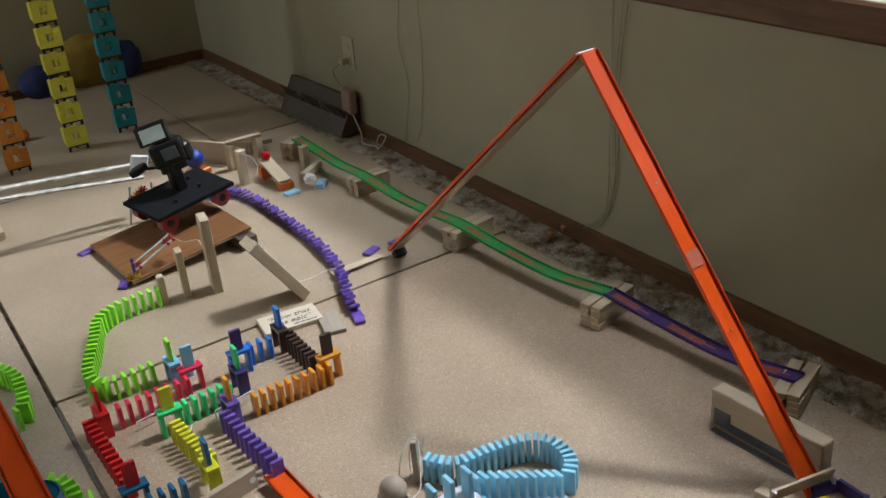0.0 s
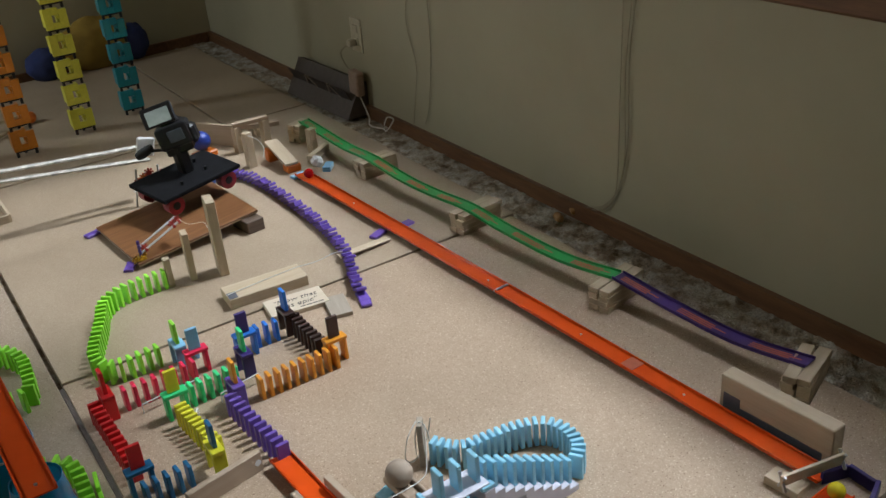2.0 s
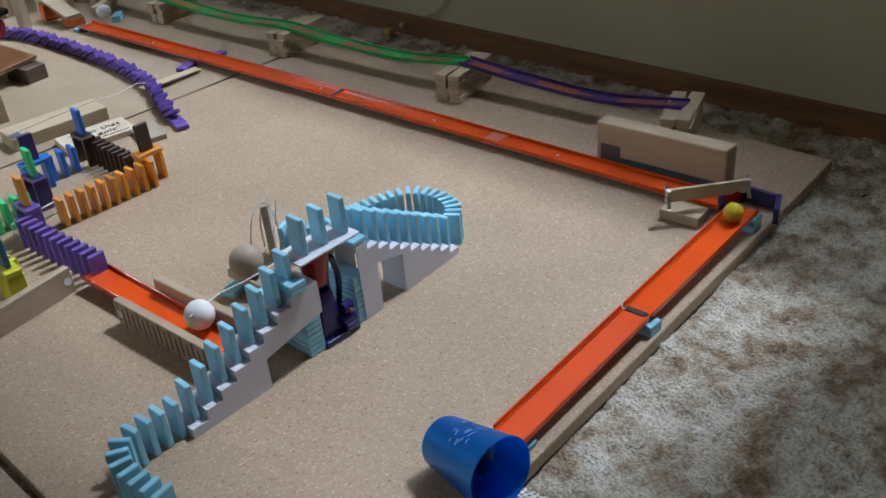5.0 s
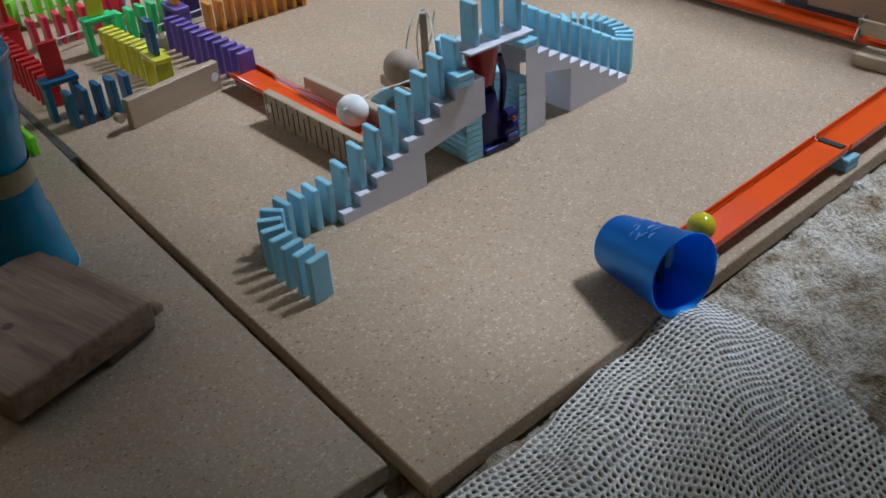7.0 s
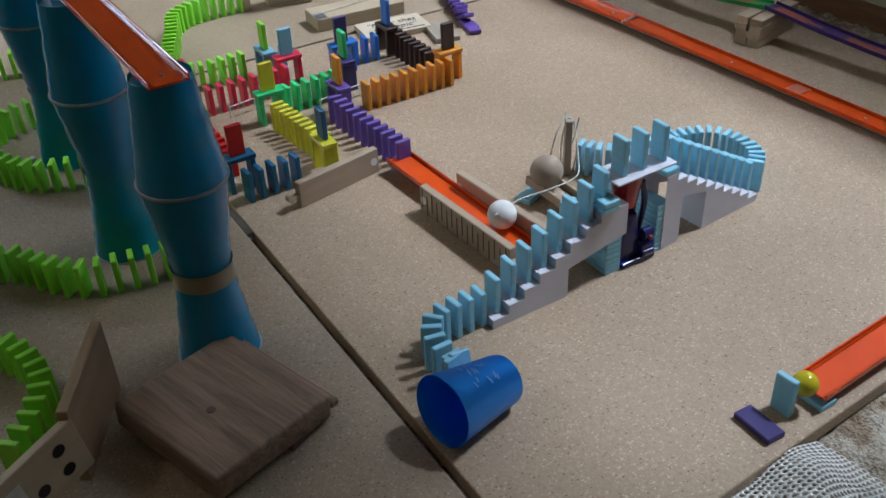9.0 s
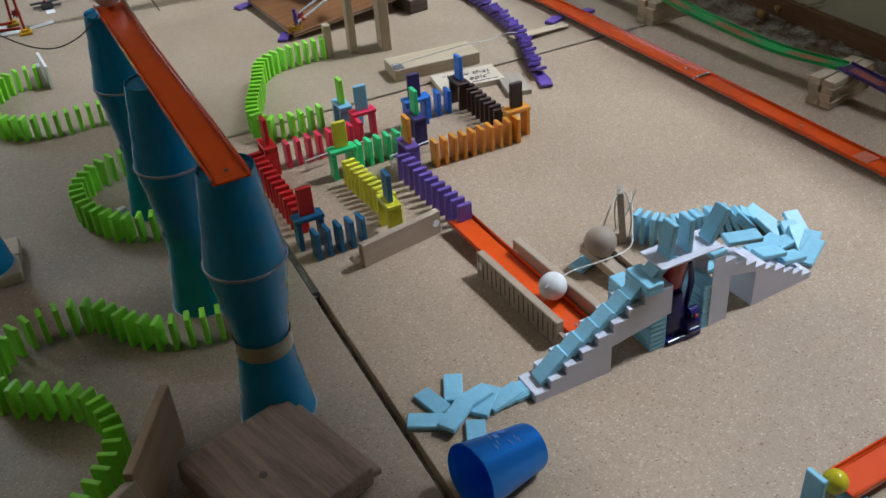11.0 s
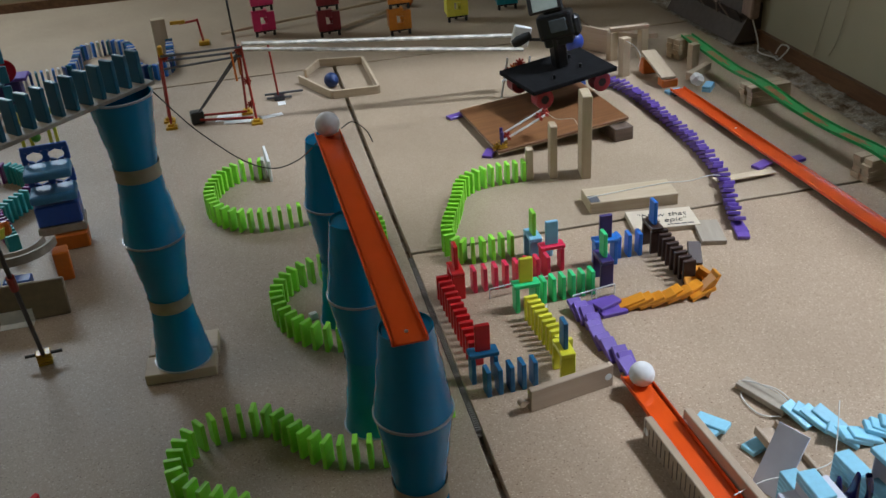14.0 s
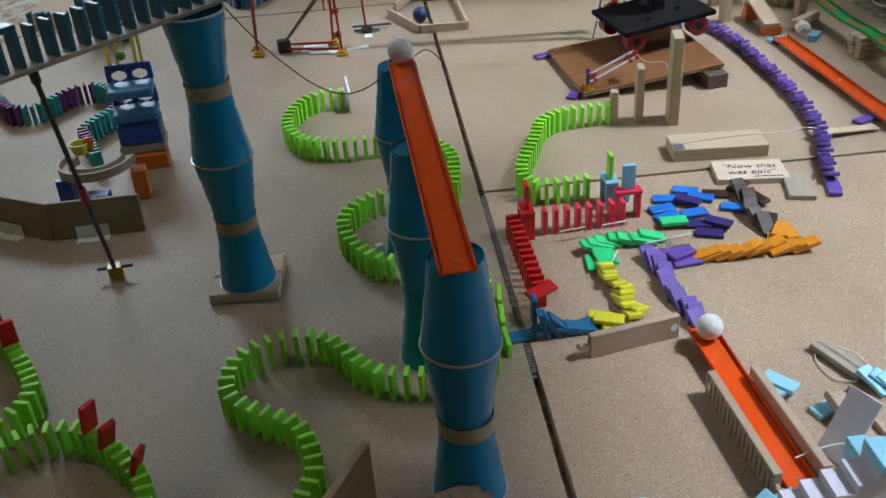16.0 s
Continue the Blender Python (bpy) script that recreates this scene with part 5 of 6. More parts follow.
def rolling_cup():
    prof = [(0.0, 0.0905), (0.024, 0.0905), (0.0265, 0.0895), (0.028, 0.086), (0.0385, 0.003), (0.0395, 0.001), (0.0385, 0.0), (0.037, 0.003), (0.0262, 0.085), (0.0, 0.086)]
    ob = thing("tumbler_cup", "metallic blue plastic cup lying on its side", "cup")
    part("cup", lathe(prof, 40), STEEL_CUP, ob, smooth=True)
    b = bmesh.new()
    rnd = random.Random(4)
    for i in range(16):
        a = rnd.uniform(-0.55, 0.55)
        z = rnd.uniform(0.025, 0.065)
        r = 0.0385 - 0.0105 * (z - 0.003) / 0.083 + 0.0004
        box((0.0005, rnd.uniform(0.003, 0.009), 0.0012), pose(r * math.cos(a), r * math.sin(a), z, rnd.uniform(-25, 25), -7, math.degrees(a)), bm=b)
    part("silver_print", b, PRINT, ob, "worn silver print")
    stops = [(0, (0.292, -1.232), (0.300, -1.146), 270), (7.15, (0.292, -1.232), (0.300, -1.146), 270), (7.5, (0.227, -1.222), (0.250, -1.139), 340), (7.75, (0.175, -1.197), (0.209, -1.117), 400), (8.0, (0.113, -1.184), (0.165, -1.114), 460), (8.25, (0.075, -1.150), (0.138, -1.085), 510),
             (8.5, (0.036, -1.107), (0.110, -1.052), 555), (8.8, (0.015, -1.050), (0.101, -1.016), 600), (9.0, (0.010, -1.018), (0.099, -1.003), 625), (9.3, (0.013, -1.003), (0.102, -0.986), 640), (9.8, (0.012, -1.001), (0.101, -0.983), 642), (16, (0.012, -1.001), (0.101, -0.983), 642)]
    rows = []
    for t, a, c, spin in stops:
        p, q = Vector((*a, 0.0395)), Vector((*c, 0.0275))
        turn = (q - p).to_track_quat("Z", "Y").to_matrix().to_4x4()
        rows.append((t, Matrix.Translation(p) @ turn @ at(0, 0, 0, -spin)))
    ob.matrix_basis = rows[0][1]
    MOVES.append((ob, rows))


rolling_cup()

# ---- blocks in front ----
wb = thing("wooden_block_ramp", "weathered rough-sawn wooden board propped as a ramp", "board", m=pose(-0.168, -0.879, 0.0285, 2, 2.5, 19))
part("board", box((0.150, 0.162, 0.030), bevel=0.004, segments=3), ROUGH, wb, smooth=True)
part("knot", lathe([(0.0, 0.0009), (0.0045, 0.0009), (0.0055, 0.0)], 14, m=at(-0.018, -0.004, 0.0147)), DARKWOOD, wb, "dark knot")
part("tongue", box((0.012, 0.160, 0.010), at(0.081, 0.0, -0.002), 0.002), ROUGH, wb, "narrow tongue along the edge")
solid_block("dark_block", (0.06, 0.045, 0.012), at(-0.108, -0.915, 0.006, 25), DARKWOOD, "dark wood chip under the propped board", "block")
THIN = wood("tan_thin_plank", (0.36, 0.24, 0.14), (0.26, 0.16, 0.085), axis=0, rough=0.45)
solid_block("thin_plank", (0.136, 0.011, 0.094), at(-0.281, -0.806, 0.047, 61.5), THIN, "thin wooden plank standing on edge", "plank", 0.001)


def punched_board():
    ob = thing("punched_board", "pale wooden board with round holes and a taped patch", "board", m=pose(-0.372, -0.894, 0.040, 0, -8, 26))
    part("board", box((0.15, 0.010, 0.068), bevel=0.001), PINE, ob)
    # Nothing is drilled: black discs give the shade inside the holes.
    for x, z in ((0.05, 0.014), (0.05, -0.014), (0.02, -0.012)):
        part("hole", rod((x, -0.0054, z), (x, 0.0054, z), 0.007, sides=16), BLACK, ob, "black disc for the shade in a drilled hole")
    part("patch", box((0.07, 0.001, 0.05), at(-0.03, -0.0058, -0.006)), CLEAR_TAPE, ob, "greyish taped patch")


punched_board()

# clear plastic rectangles
FROSTED = plain("frosted_edge", (0.62, 0.63, 0.64), 0.35)
for x, y, yaw in ((0.128, -0.196, 8), (0.205, -0.190, 8), (0.262, -0.262, 10), (0.300, -0.255, 10), (0.175, -0.300, 60)):
    a = thing("acrylic_strip", "clear plastic strip standing on edge among dominoes", "plastic strip", "clear plastic strips", m=at(x, y, 0, yaw))
    part("sheet", box((0.046, 0.0016, 0.020), at(0, 0, 0.010), 0.0004), ACRYLIC, a)
    for s in (-1, 1):
        part("edge", box((0.0012, 0.0022, 0.020), at(s * 0.0236, 0, 0.010)), FROSTED, a, "frosted cut edge")
    part("edge", box((0.046, 0.0022, 0.0012), at(0, 0, 0.0206)), FROSTED, a, "frosted cut edge")

# red dominoes standing on the lime row
for x, y, z, yaw, tilt in ((-0.612, -0.615, 0.049, -35, 12), (-0.588, -0.640, 0.040, -42, 22), (-0.545, -0.690, 0.030, -20, 20), (-0.776, -0.395, 0.045, -60, 12), (-0.81, -0.35, 0.049, -60, 8)):
    domino("red", pose(x, y, z, 0, 0, yaw) @ pose(0, 0, 0, 0, tilt), where="leaning on a lime row")


# ---- bridge with teal dominoes ----
def bridge():
    a, c = Vector((-0.402, -0.200, 0.484)), Vector((-0.858, -0.678, 0.484))
    d = c - a
    yaw = math.degrees(math.atan2(d.y, d.x))
    solid("bridge_lath", box((d.length, 0.034, 0.006), at(d.length / 2, 0, -0.003), 0.0008), GREYWOOD, "long grey wooden lath resting on a cup tower", "lath", m=Matrix.Translation(a) @ at(0, 0, 0, yaw))
    for k in range(27):
        p = a + d * ((k + 0.7) / 28)
        domino("teal", at(p.x, p.y, 0.4842, yaw + (k % 3 - 1) * 2), where="standing on the bridge lath")
    p = a + d * 0.52
    domino("teal", at(p.x, p.y, 0.4842 + DH + DT / 2, yaw) @ pose(-DH / 2, 0, 0, 0, 90, 0), "flat plastic domino", "lying across two uprights")
    foot = Vector((-0.671, -0.163, 0.0))
    top = a + d * 0.47
    ob = thing("rod_pole", "black construction rod propping up the lath", "toy pole")
    part("rod", rod(foot + Vector((0, 0, 0.012)), top + Vector((0, 0, -0.007)), 0.0038), RODS["black"], ob)
    part("red_clip", rod(foot.lerp(top, 0.44), foot.lerp(top, 0.50), 0.0065, sides=10), RODS["red"], ob)
    part("top_clip", rod(foot.lerp(top, 0.94), foot.lerp(top, 0.98), 0.0065, sides=10), RODS["black"], ob)
    for k in range(4):
        part("foot_clip", box((0.024, 0.020, 0.0042), pose(foot.x, foot.y, 0.004 + 0.006 * k, 0, 0, 10), 0.001), RODS["yellow"], ob)
    part("foot_bar", rod((foot.x - 0.03, foot.y, 0.019), (foot.x + 0.03, foot.y + 0.004, 0.019), 0.003), RODS["black"], ob)


bridge()
solid("slack_cord", tube([(-0.398, -0.225, 0.478), (-0.366, -0.21, 0.425), (-0.336, -0.20, 0.384), (-0.285, -0.20, 0.335), (-0.241, -0.20, 0.314), (-0.20, -0.20, 0.322), (-0.166, -0.20, 0.347)], 0.0011), WIRE, "thin dark cord slung between two cup towers", "cord")
solid("cord_tail", tube([(-0.125, -0.19, 0.361), (-0.105, -0.18, 0.366), (-0.085, -0.185, 0.35), (-0.078, -0.20, 0.335)], 0.001), WIRE, "short dark cord end beside the white ball", "cord")
solid_block("white_card_strip", (0.006, 0.10, 0.052), at(-0.251, 0.50, 0.026, 4), PAPER, "white card strip standing on edge", "card", 0.0004)
domino("white", at(-0.262, 0.484, 0.0, 0), where="beside a white card")
solid_block("paper_scrap", (0.014, 0.010, 0.012), at(-0.212, -0.165, 0.006, 20), PAPER, "small folded white paper scrap", "paper", 0.0008)


# ---- rod constructions ----
def rod_frame():
    ob = thing("rod_machine", "red, black and yellow rod construction with a motor", "toy frame", m=at(0, 0.03, 0))
    r_top = (-0.272, 0.85, 0.205)
    rods(ob, "post", [((-0.262, 0.812, 0.012), r_top), ((-0.285, 0.90, 0.012), (-0.278, 0.86, 0.205))], "red", 0.0035)
    rods(ob, "post", [((-0.488, 0.862, 0.012), (-0.478, 0.85, 0.205)), ((-0.495, 0.915, 0.012), (-0.482, 0.86, 0.205))], "red", 0.0035)
    rods(ob, "diagonal", [((-0.41, 0.865, 0.035), (-0.285, 0.85, 0.185)), ((-0.40, 0.90, 0.035), (-0.275, 0.86, 0.185))], "grey", 0.0032)
    rods(ob, "top_rod", [((-0.478, 0.84, 0.205), (-0.272, 0.84, 0.205)), ((-0.478, 0.865, 0.185), (-0.272, 0.865, 0.185)), ((-0.478, 0.85, 0.168), (-0.272, 0.85, 0.178))], "grey", 0.0032)
    rods(ob, "floor_rod", [((-0.41, 0.865, 0.012), (-0.27, 0.83, 0.012)), ((-0.40, 0.90, 0.012), (-0.285, 0.885, 0.012))], "red", 0.0035)
    rods(ob, "hanging_rod", [((-0.300, 0.85, 0.19), (-0.296, 0.84, 0.115)), ((-0.285, 0.86, 0.19), (-0.284, 0.86, 0.125))], "orange", 0.003)
    rods(ob, "mast", [((-0.285, 0.86, 0.185), (-0.285, 0.87, 0.235)), ((-0.285, 0.86, 0.2), (-0.292, 0.88, 0.42))], "black", 0.003)
    part("motor", box((0.035, 0.03, 0.034), at(-0.418, 0.878, 0.017, 10), 0.003), BLACK, ob, "black motor block")
    for p in ((-0.262, 0.812, 0.010), (-0.285, 0.90, 0.010), (-0.488, 0.862, 0.010), (-0.495, 0.915, 0.010)):
        for k in range(2):
            part("foot_clip", box((0.030 - 0.012 * k, 0.026 - 0.008 * k, 0.007), at(p[0], p[1], 0.0035 + 0.0072 * k), 0.001), RODS["yellow"], ob)
    for p in ((-0.280, 0.848, 0.195), (-0.28, 0.86, 0.178), (-0.47, 0.85, 0.198), (-0.27, 0.845, 0.11), (-0.27, 0.83, 0.05)):
        connector(ob, p, "red", 4, 0.011)
    part("rubber_band", box((0.012, 0.02, 0.03), at(-0.476, 0.85, 0.215), 0.003), RODS["yellow"], ob)
    for x, y, w, h, yaw in ((-0.335, 0.885, 0.07, 0.05, -8), (-0.30, 0.85, 0.10, 0.035, -6), (-0.225, 0.855, 0.07, 0.022, 12)):
        solid_block("tape_strip", (w, h, 0.0006), at(x, y + 0.03, 0.0004, yaw), PAPER, "white paper tape strip stuck on the board", "tape", 0)
    # second, small stand
    ob2 = thing("rod_stand", "small black rod stand with paper taped to its foot", "toy stand", m=at(0, 0.03, 0))
    rods(ob2, "mast", [((-0.192, 0.985, 0.01), (-0.20, 0.99, 0.16))], "red", 0.003)
    rods(ob2, "bar", [((-0.225, 0.985, 0.006), (-0.155, 0.975, 0.006)), ((-0.23, 1.005, 0.010), (-0.12, 1.005, 0.010))], "grey", 0.0035)
    part("base", box((0.03, 0.025, 0.012), at(-0.19, 0.975, 0.008), 0.002), RODS["black"], ob2)
    part("paper", box((0.022, 0.03, 0.001), at(-0.187, 0.945, 0.0008)), PAPER, ob2)


rod_frame()


def rulers():
    for k, (a, c) in enumerate((((-0.27, 0.875, 0.212), (0.50, 0.84, 0.150)), ((-0.27, 0.898, 0.190), (0.47, 0.79, 0.128)))):
        a, c = Vector(a), Vector(c)
        d = c - a
        m = Matrix.Translation((a + c) / 2) @ (d.to_track_quat("X", "Z").to_matrix().to_4x4())
        solid("white_lath", box((d.length, 0.022, 0.005), bevel=0.0008), plain(f"chalky_paint_{k}", (0.52, 0.49, 0.43), 0.75, vary=0.45, scale=40), "long chalky white lath reaching to the dolly", "lath", m=m)
    solid_block("perforated_bracket", (0.05, 0.012, 0.055), pose(0.475, 0.825, 0.155, 0, 15, -5), PAPER, "white punched plastic bracket beside the dolly", "bracket", 0.004)
    ob = thing("rod_cluster", "orange and white rod construction behind the dolly", "toy", m=at(0.005, 0.05, 0))
    for i in range(5):
        connector(ob, (0.42 + 0.016 * i, 0.74 - 0.004 * i, 0.07 + 0.012 * (i % 3)), "orange" if i % 2 else "red", 4, 0.014)
    rods(ob, "rod", [((0.40, 0.74, 0.0), (0.42, 0.74, 0.11)), ((0.47, 0.73, 0.0), (0.48, 0.73, 0.11)), ((0.40, 0.73, 0.05), (0.49, 0.73, 0.06))], "white", 0.003)


rulers()


def fence():
    ob = thing("plank_fence", "low five-sided fence of pale planks", "fence", "")
    pts = [(-0.122, 1.132), (-0.044, 0.957), (0.090, 0.952), (0.084, 1.238), (-0.05, 1.265)]
    for i in range(5):
        a, c = Vector((*pts[i], 0)), Vector((*pts[(i + 1) % 5], 0))
        if i == 4:
            c = a.lerp(c, 0.7)
        d = c - a
        m = Matrix.Translation((a + c) / 2) @ at(0, 0, 0.012, math.degrees(math.atan2(d.y, d.x)))
        part("plank", box((d.length - 0.004, 0.008, 0.024), m, 0.001), PINE, ob)


fence()


# ---- hooked-frame towers ----
def frame_tower(x, y, yaw, levels, key, name):
    ob = thing("frame_tower", f"tall tower of hooked {name} plastic frames with black legs", "toy tower", "plastic frame towers", m=pose(x, y, 0, 0, 0, yaw))
    h, leg = 0.071, 0.020
    for k in range(levels):
        z = k * (h + leg - 0.004) + leg
        lean = 0.0015 * math.sin(k * 1.7)
        b = bmesh.new()
        for cx, cz, sx, sz in ((-0.0245, h / 2, 0.027, h), (0.0, 0.011, 0.022, 0.022), (0.0, h - 0.012, 0.022, 0.024), (0.0245, h / 2 - 0.004, 0.027, h - 0.008)):
            box((sx, 0.012, sz), at(cx + lean, 0, z + cz), 0.0012, b)
        rod((0.006 + lean, -0.004, z + h * 0.55), (0.006 + lean, 0.02, z + h * 0.55), 0.006, b, 10)
        f = part("frame", b, TOWER[key], ob)
        part("side_flap", box((0.010, 0.034, h * 0.8), at(-0.033 + lean, 0.02, z + h / 2), 0.001), TOWER[key], ob)
        part("side_flap", box((0.010, 0.034, h * 0.8), at(0.012 + lean, 0.03, z + h / 2), 0.001), TOWER[key], ob)
        for s, yy in ((-0.03, 0.0), (0.03, 0.0), (0.0, 0.03)):
            part("leg", box((0.009, 0.010, leg + 0.008), at(s + lean, yy, z - leg / 2 + 0.004), 0.0015), BLACK, ob)
        part("brace", box((0.05, 0.008, 0.007), at(lean, 0.004, z - 0.003), 0.001), BLACK, ob)


for x, y, yaw, key, name in ((-0.190, 1.672, 4, "pink", "pink"), (0.024, 1.576, 2, "maroon", "maroon"), (0.252, 1.490, 0, "orange", "orange"), (0.467, 1.568, 0, "yellow", "yellow"), (0.667, 1.642, -2, "teal", "teal")):
    frame_tower(x, y, yaw, 9, key, name)


# ---- marble machine and bends ----
def machine():
    ob = thing("marble_machine", "blue marble run machine with round holes on orange legs", "toy machine", m=at(-0.688, 0.298, 0, 6))
    part("foot_block", box((0.07, 0.05, 0.035), at(0.012, -0.02, 0.0175), 0.003), RODS["orange"], ob, "orange plastic blocks")
    part("wood_layer", box((0.095, 0.07, 0.018), at(0.0, 0, 0.045), 0.002), GREYWOOD, ob)
    part("lower_case", box((0.088, 0.07, 0.045), at(0.0, 0, 0.078), 0.003), RODS["blue"], ob)
    for k, z in enumerate((0.118, 0.168)):
        part("tray", box((0.092, 0.065, 0.020), at(0, -0.01, z), 0.006, segments=2), plain(f"tray_blue_{k}", (0.05, 0.20, 0.38), 0.4), ob, "lighter blue tray")
        b = bmesh.new()
        box((0.092, 0.008, 0.012), at(0, 0.022, z + 0.040), 0.002, b)
        for x in (-0.042, 0.0, 0.042):
            box((0.010, 0.008, 0.030), at(x, 0.022, z + 0.022), 0.002, b)
        for x in (-0.021, 0.021):
            for c in range(8):
                a = radians(45 * c + 22)
                box((0.007, 0.007, 0.012), at(x + 0.019 * math.cos(a), 0.022, z + 0.022 + 0.014 * math.sin(a)) @ pose(0, 0, 0, 0, -45 * c - 22, 0), bm=b)
        part("hole_plate", b, RODS["blue"], ob, "deep blue plate with two round holes")
    for x, y, c in ((-0.035, 0.035, "yellow"), (-0.018, 0.035, "yellow"), (0.018, 0.035, "yellow"), (0.03, 0.035, "yellow")):
        part("chute_rail", box((0.006, 0.012, 0.075), pose(x, y, 0.245, -10, 0, 0), 0.001), TOWER["yellow"], ob)
    part("green_ball", ball(0.010, m=at(-0.008, 0.02, 0.232), sides=14), RODS["green"], ob)
    # curved wooden bend in front
    bend = thing("wooden_bend", "curved wooden marble gutter on blue and orange blocks", "toy rail")
    b = bmesh.new()
    n, r0, r1 = 22, 0.050, 0.078
    cx, cy = -0.752, 0.165
    rings = []
    for i in range(n + 1):
        a = radians(150 + 200 * i / n)
        z = 0.058 + 0.012 * i / n
        ring = [(r0, z), (r0, z + 0.018), (r0 + 0.005, z + 0.018), (r0 + 0.008, z + 0.008), (r1 - 0.008, z + 0.008), (r1 - 0.005, z + 0.018), (r1, z + 0.018), (r1, z)]
        rings.append([b.verts.new((cx + r * math.cos(a), cy + r * math.sin(a), zz)) for r, zz in ring])
    for p, q in zip(rings, rings[1:]):
        for k in range(8):
            b.faces.new([p[k], p[(k + 1) % 8], q[(k + 1) % 8], q[k]])
    b.faces.new(rings[0])
    b.faces.new(rings[-1])
    part("gutter", b, GREYWOOD, bend, smooth=True)
    part("orange_block", box((0.030, 0.034, 0.062), at(-0.672, 0.140, 0.031, 10), 0.002), RODS["orange"], bend)
    part("blue_block", box((0.030, 0.032, 0.056), at(-0.815, 0.135, 0.028, -8), 0.002), RODS["blue"], bend)
    part("blue_block", box((0.05, 0.03, 0.034), at(-0.752, 0.10, 0.017), 0.002), RODS["blue"], bend)
    part("yellow_cup", lathe([(0.014, 0.078), (0.019, 0.10), (0.017, 0.10), (0.012, 0.079)], 18, m=at(-0.792, 0.20, 0)), TOWER["yellow"], bend)
    part("small_toy", box((0.02, 0.014, 0.03), at(-0.775, 0.205, 0.093, 25), 0.005), RODS["orange"], bend)


machine()


def low_wall(x, y, yaw, w, label):
    ob = thing("taped_board", label, "board", "boards taped upright", m=at(x, y, 0, yaw))
    part("board", box((w, 0.010, 0.072), pose(0, 0.006, 0.036, -9, 0, 0), 0.002), plain("brown_hardboard", (0.21, 0.155, 0.09), 0.5), ob)
    part("tape", box((0.06, 0.0006, 0.026), at(-0.01, -0.0056, 0.013)), CLEAR_TAPE, ob, "strip of pale tape")
    part("tape", box((0.06, 0.02, 0.0006), at(-0.01, -0.015, 0.0005)), CLEAR_TAPE, ob, "strip of pale tape")


low_wall(-0.731, -0.006, 1, 0.168, "brown hardboard panel taped upright on the board")
low_wall(-0.892, 0.030, -28, 0.17, "brown hardboard panel taped upright on the board")

two = ["aqua"] * 6 + ["magenta"] * 6
row([(-1.15, 0.70), (-1.099, 0.653), (-1.06, 0.59), (-1.034, 0.568), (-0.982, 0.572), (-0.944, 0.631), (-0.899, 0.674), (-0.848, 0.661), (-0.80, 0.59), (-0.790, 0.52), (-0.825, 0.45), (-0.84, 0.40), (-0.81, 0.33), (-0.785, 0.265)], 52, "aqua", alt=two)
row([(-1.05, 1.37), (-0.97, 1.40), (-0.90, 1.41), (-0.81, 1.44), (-0.80, 1.55), (-0.80, 1.64), (-0.73, 1.68), (-0.66, 1.65), (-0.625, 1.55), (-0.605, 1.40), (-0.555, 1.33), (-0.505, 1.40), (-0.505, 1.52), (-0.51, 1.61)], 76, "blue", alt=["blue", "white", "deepblue", "teal", "blue", "white"])
row([(-1.2, 1.33), (-1.10, 1.30), (-1.02, 1.32), (-0.94, 1.25), (-0.88, 1.12)], 22, "teal", alt=["teal", "white", "deepblue"])
for k in range(4):
    for s in (-1, 1):
        domino("teal", at(-0.955 + 0.03 * s, 1.12, 0.0 + k * (DH + DT), 90), where="in a small domino building")
    domino("teal", at(-0.955, 1.12, DH + DT / 2 + k * (DH + DT), 0) @ pose(-DH / 2, 0, 0, 0, 90, 0), "flat plastic domino", "in a small domino building")
solid("red_drum", lathe([(0, 0), (0.017, 0), (0.019, 0.003), (0.019, 0.03), (0.016, 0.034), (0, 0.034)], 24), RED_CUP, "glossy red plastic drum on a domino building", "toy", m=at(-0.955, 1.12, 4 * (DH + DT)), smooth=True)
solid_block("wooden_post", (0.045, 0.03, 0.115), at(-0.535, 1.62, 0.0575, 10), PINE_Z, "pale wooden block standing upright", "block")
rodtoy = thing("rod_toy", "small yellow and red rod toy on the far board", "toy")
rods(rodtoy, "rod", [((-0.40, 1.66, 0.0), (-0.41, 1.66, 0.09)), ((-0.41, 1.66, 0.085), (-0.47, 1.66, 0.08))], "red", 0.004)
part("clip", box((0.035, 0.03, 0.014), at(-0.40, 1.66, 0.007), 0.002), RODS["yellow"], rodtoy)
part("clip", box((0.05, 0.012, 0.012), at(-0.475, 1.66, 0.085), 0.002), RODS["yellow"], rodtoy)
solid("long_stick", rod((-0.34, 1.70, 0.02), (0.30, 1.86, 0.03), 0.006), PINE, "long pale stick lying on the far board", "stick")
solid("long_stick", rod((0.06, 1.62, 0.010), (0.33, 1.83, 0.012), 0.008), PINE, "pale stick with an orange ball end", "stick")
solid("orange_end", ball(0.022, sides=16), RODS["orange"], "small orange ball on a stick", "ball", m=at(0.34, 1.84, 0.022), smooth=True)


# ---- by the wall ----
BRACE = plain("brown_brace", (0.26, 0.20, 0.16), 0.6)


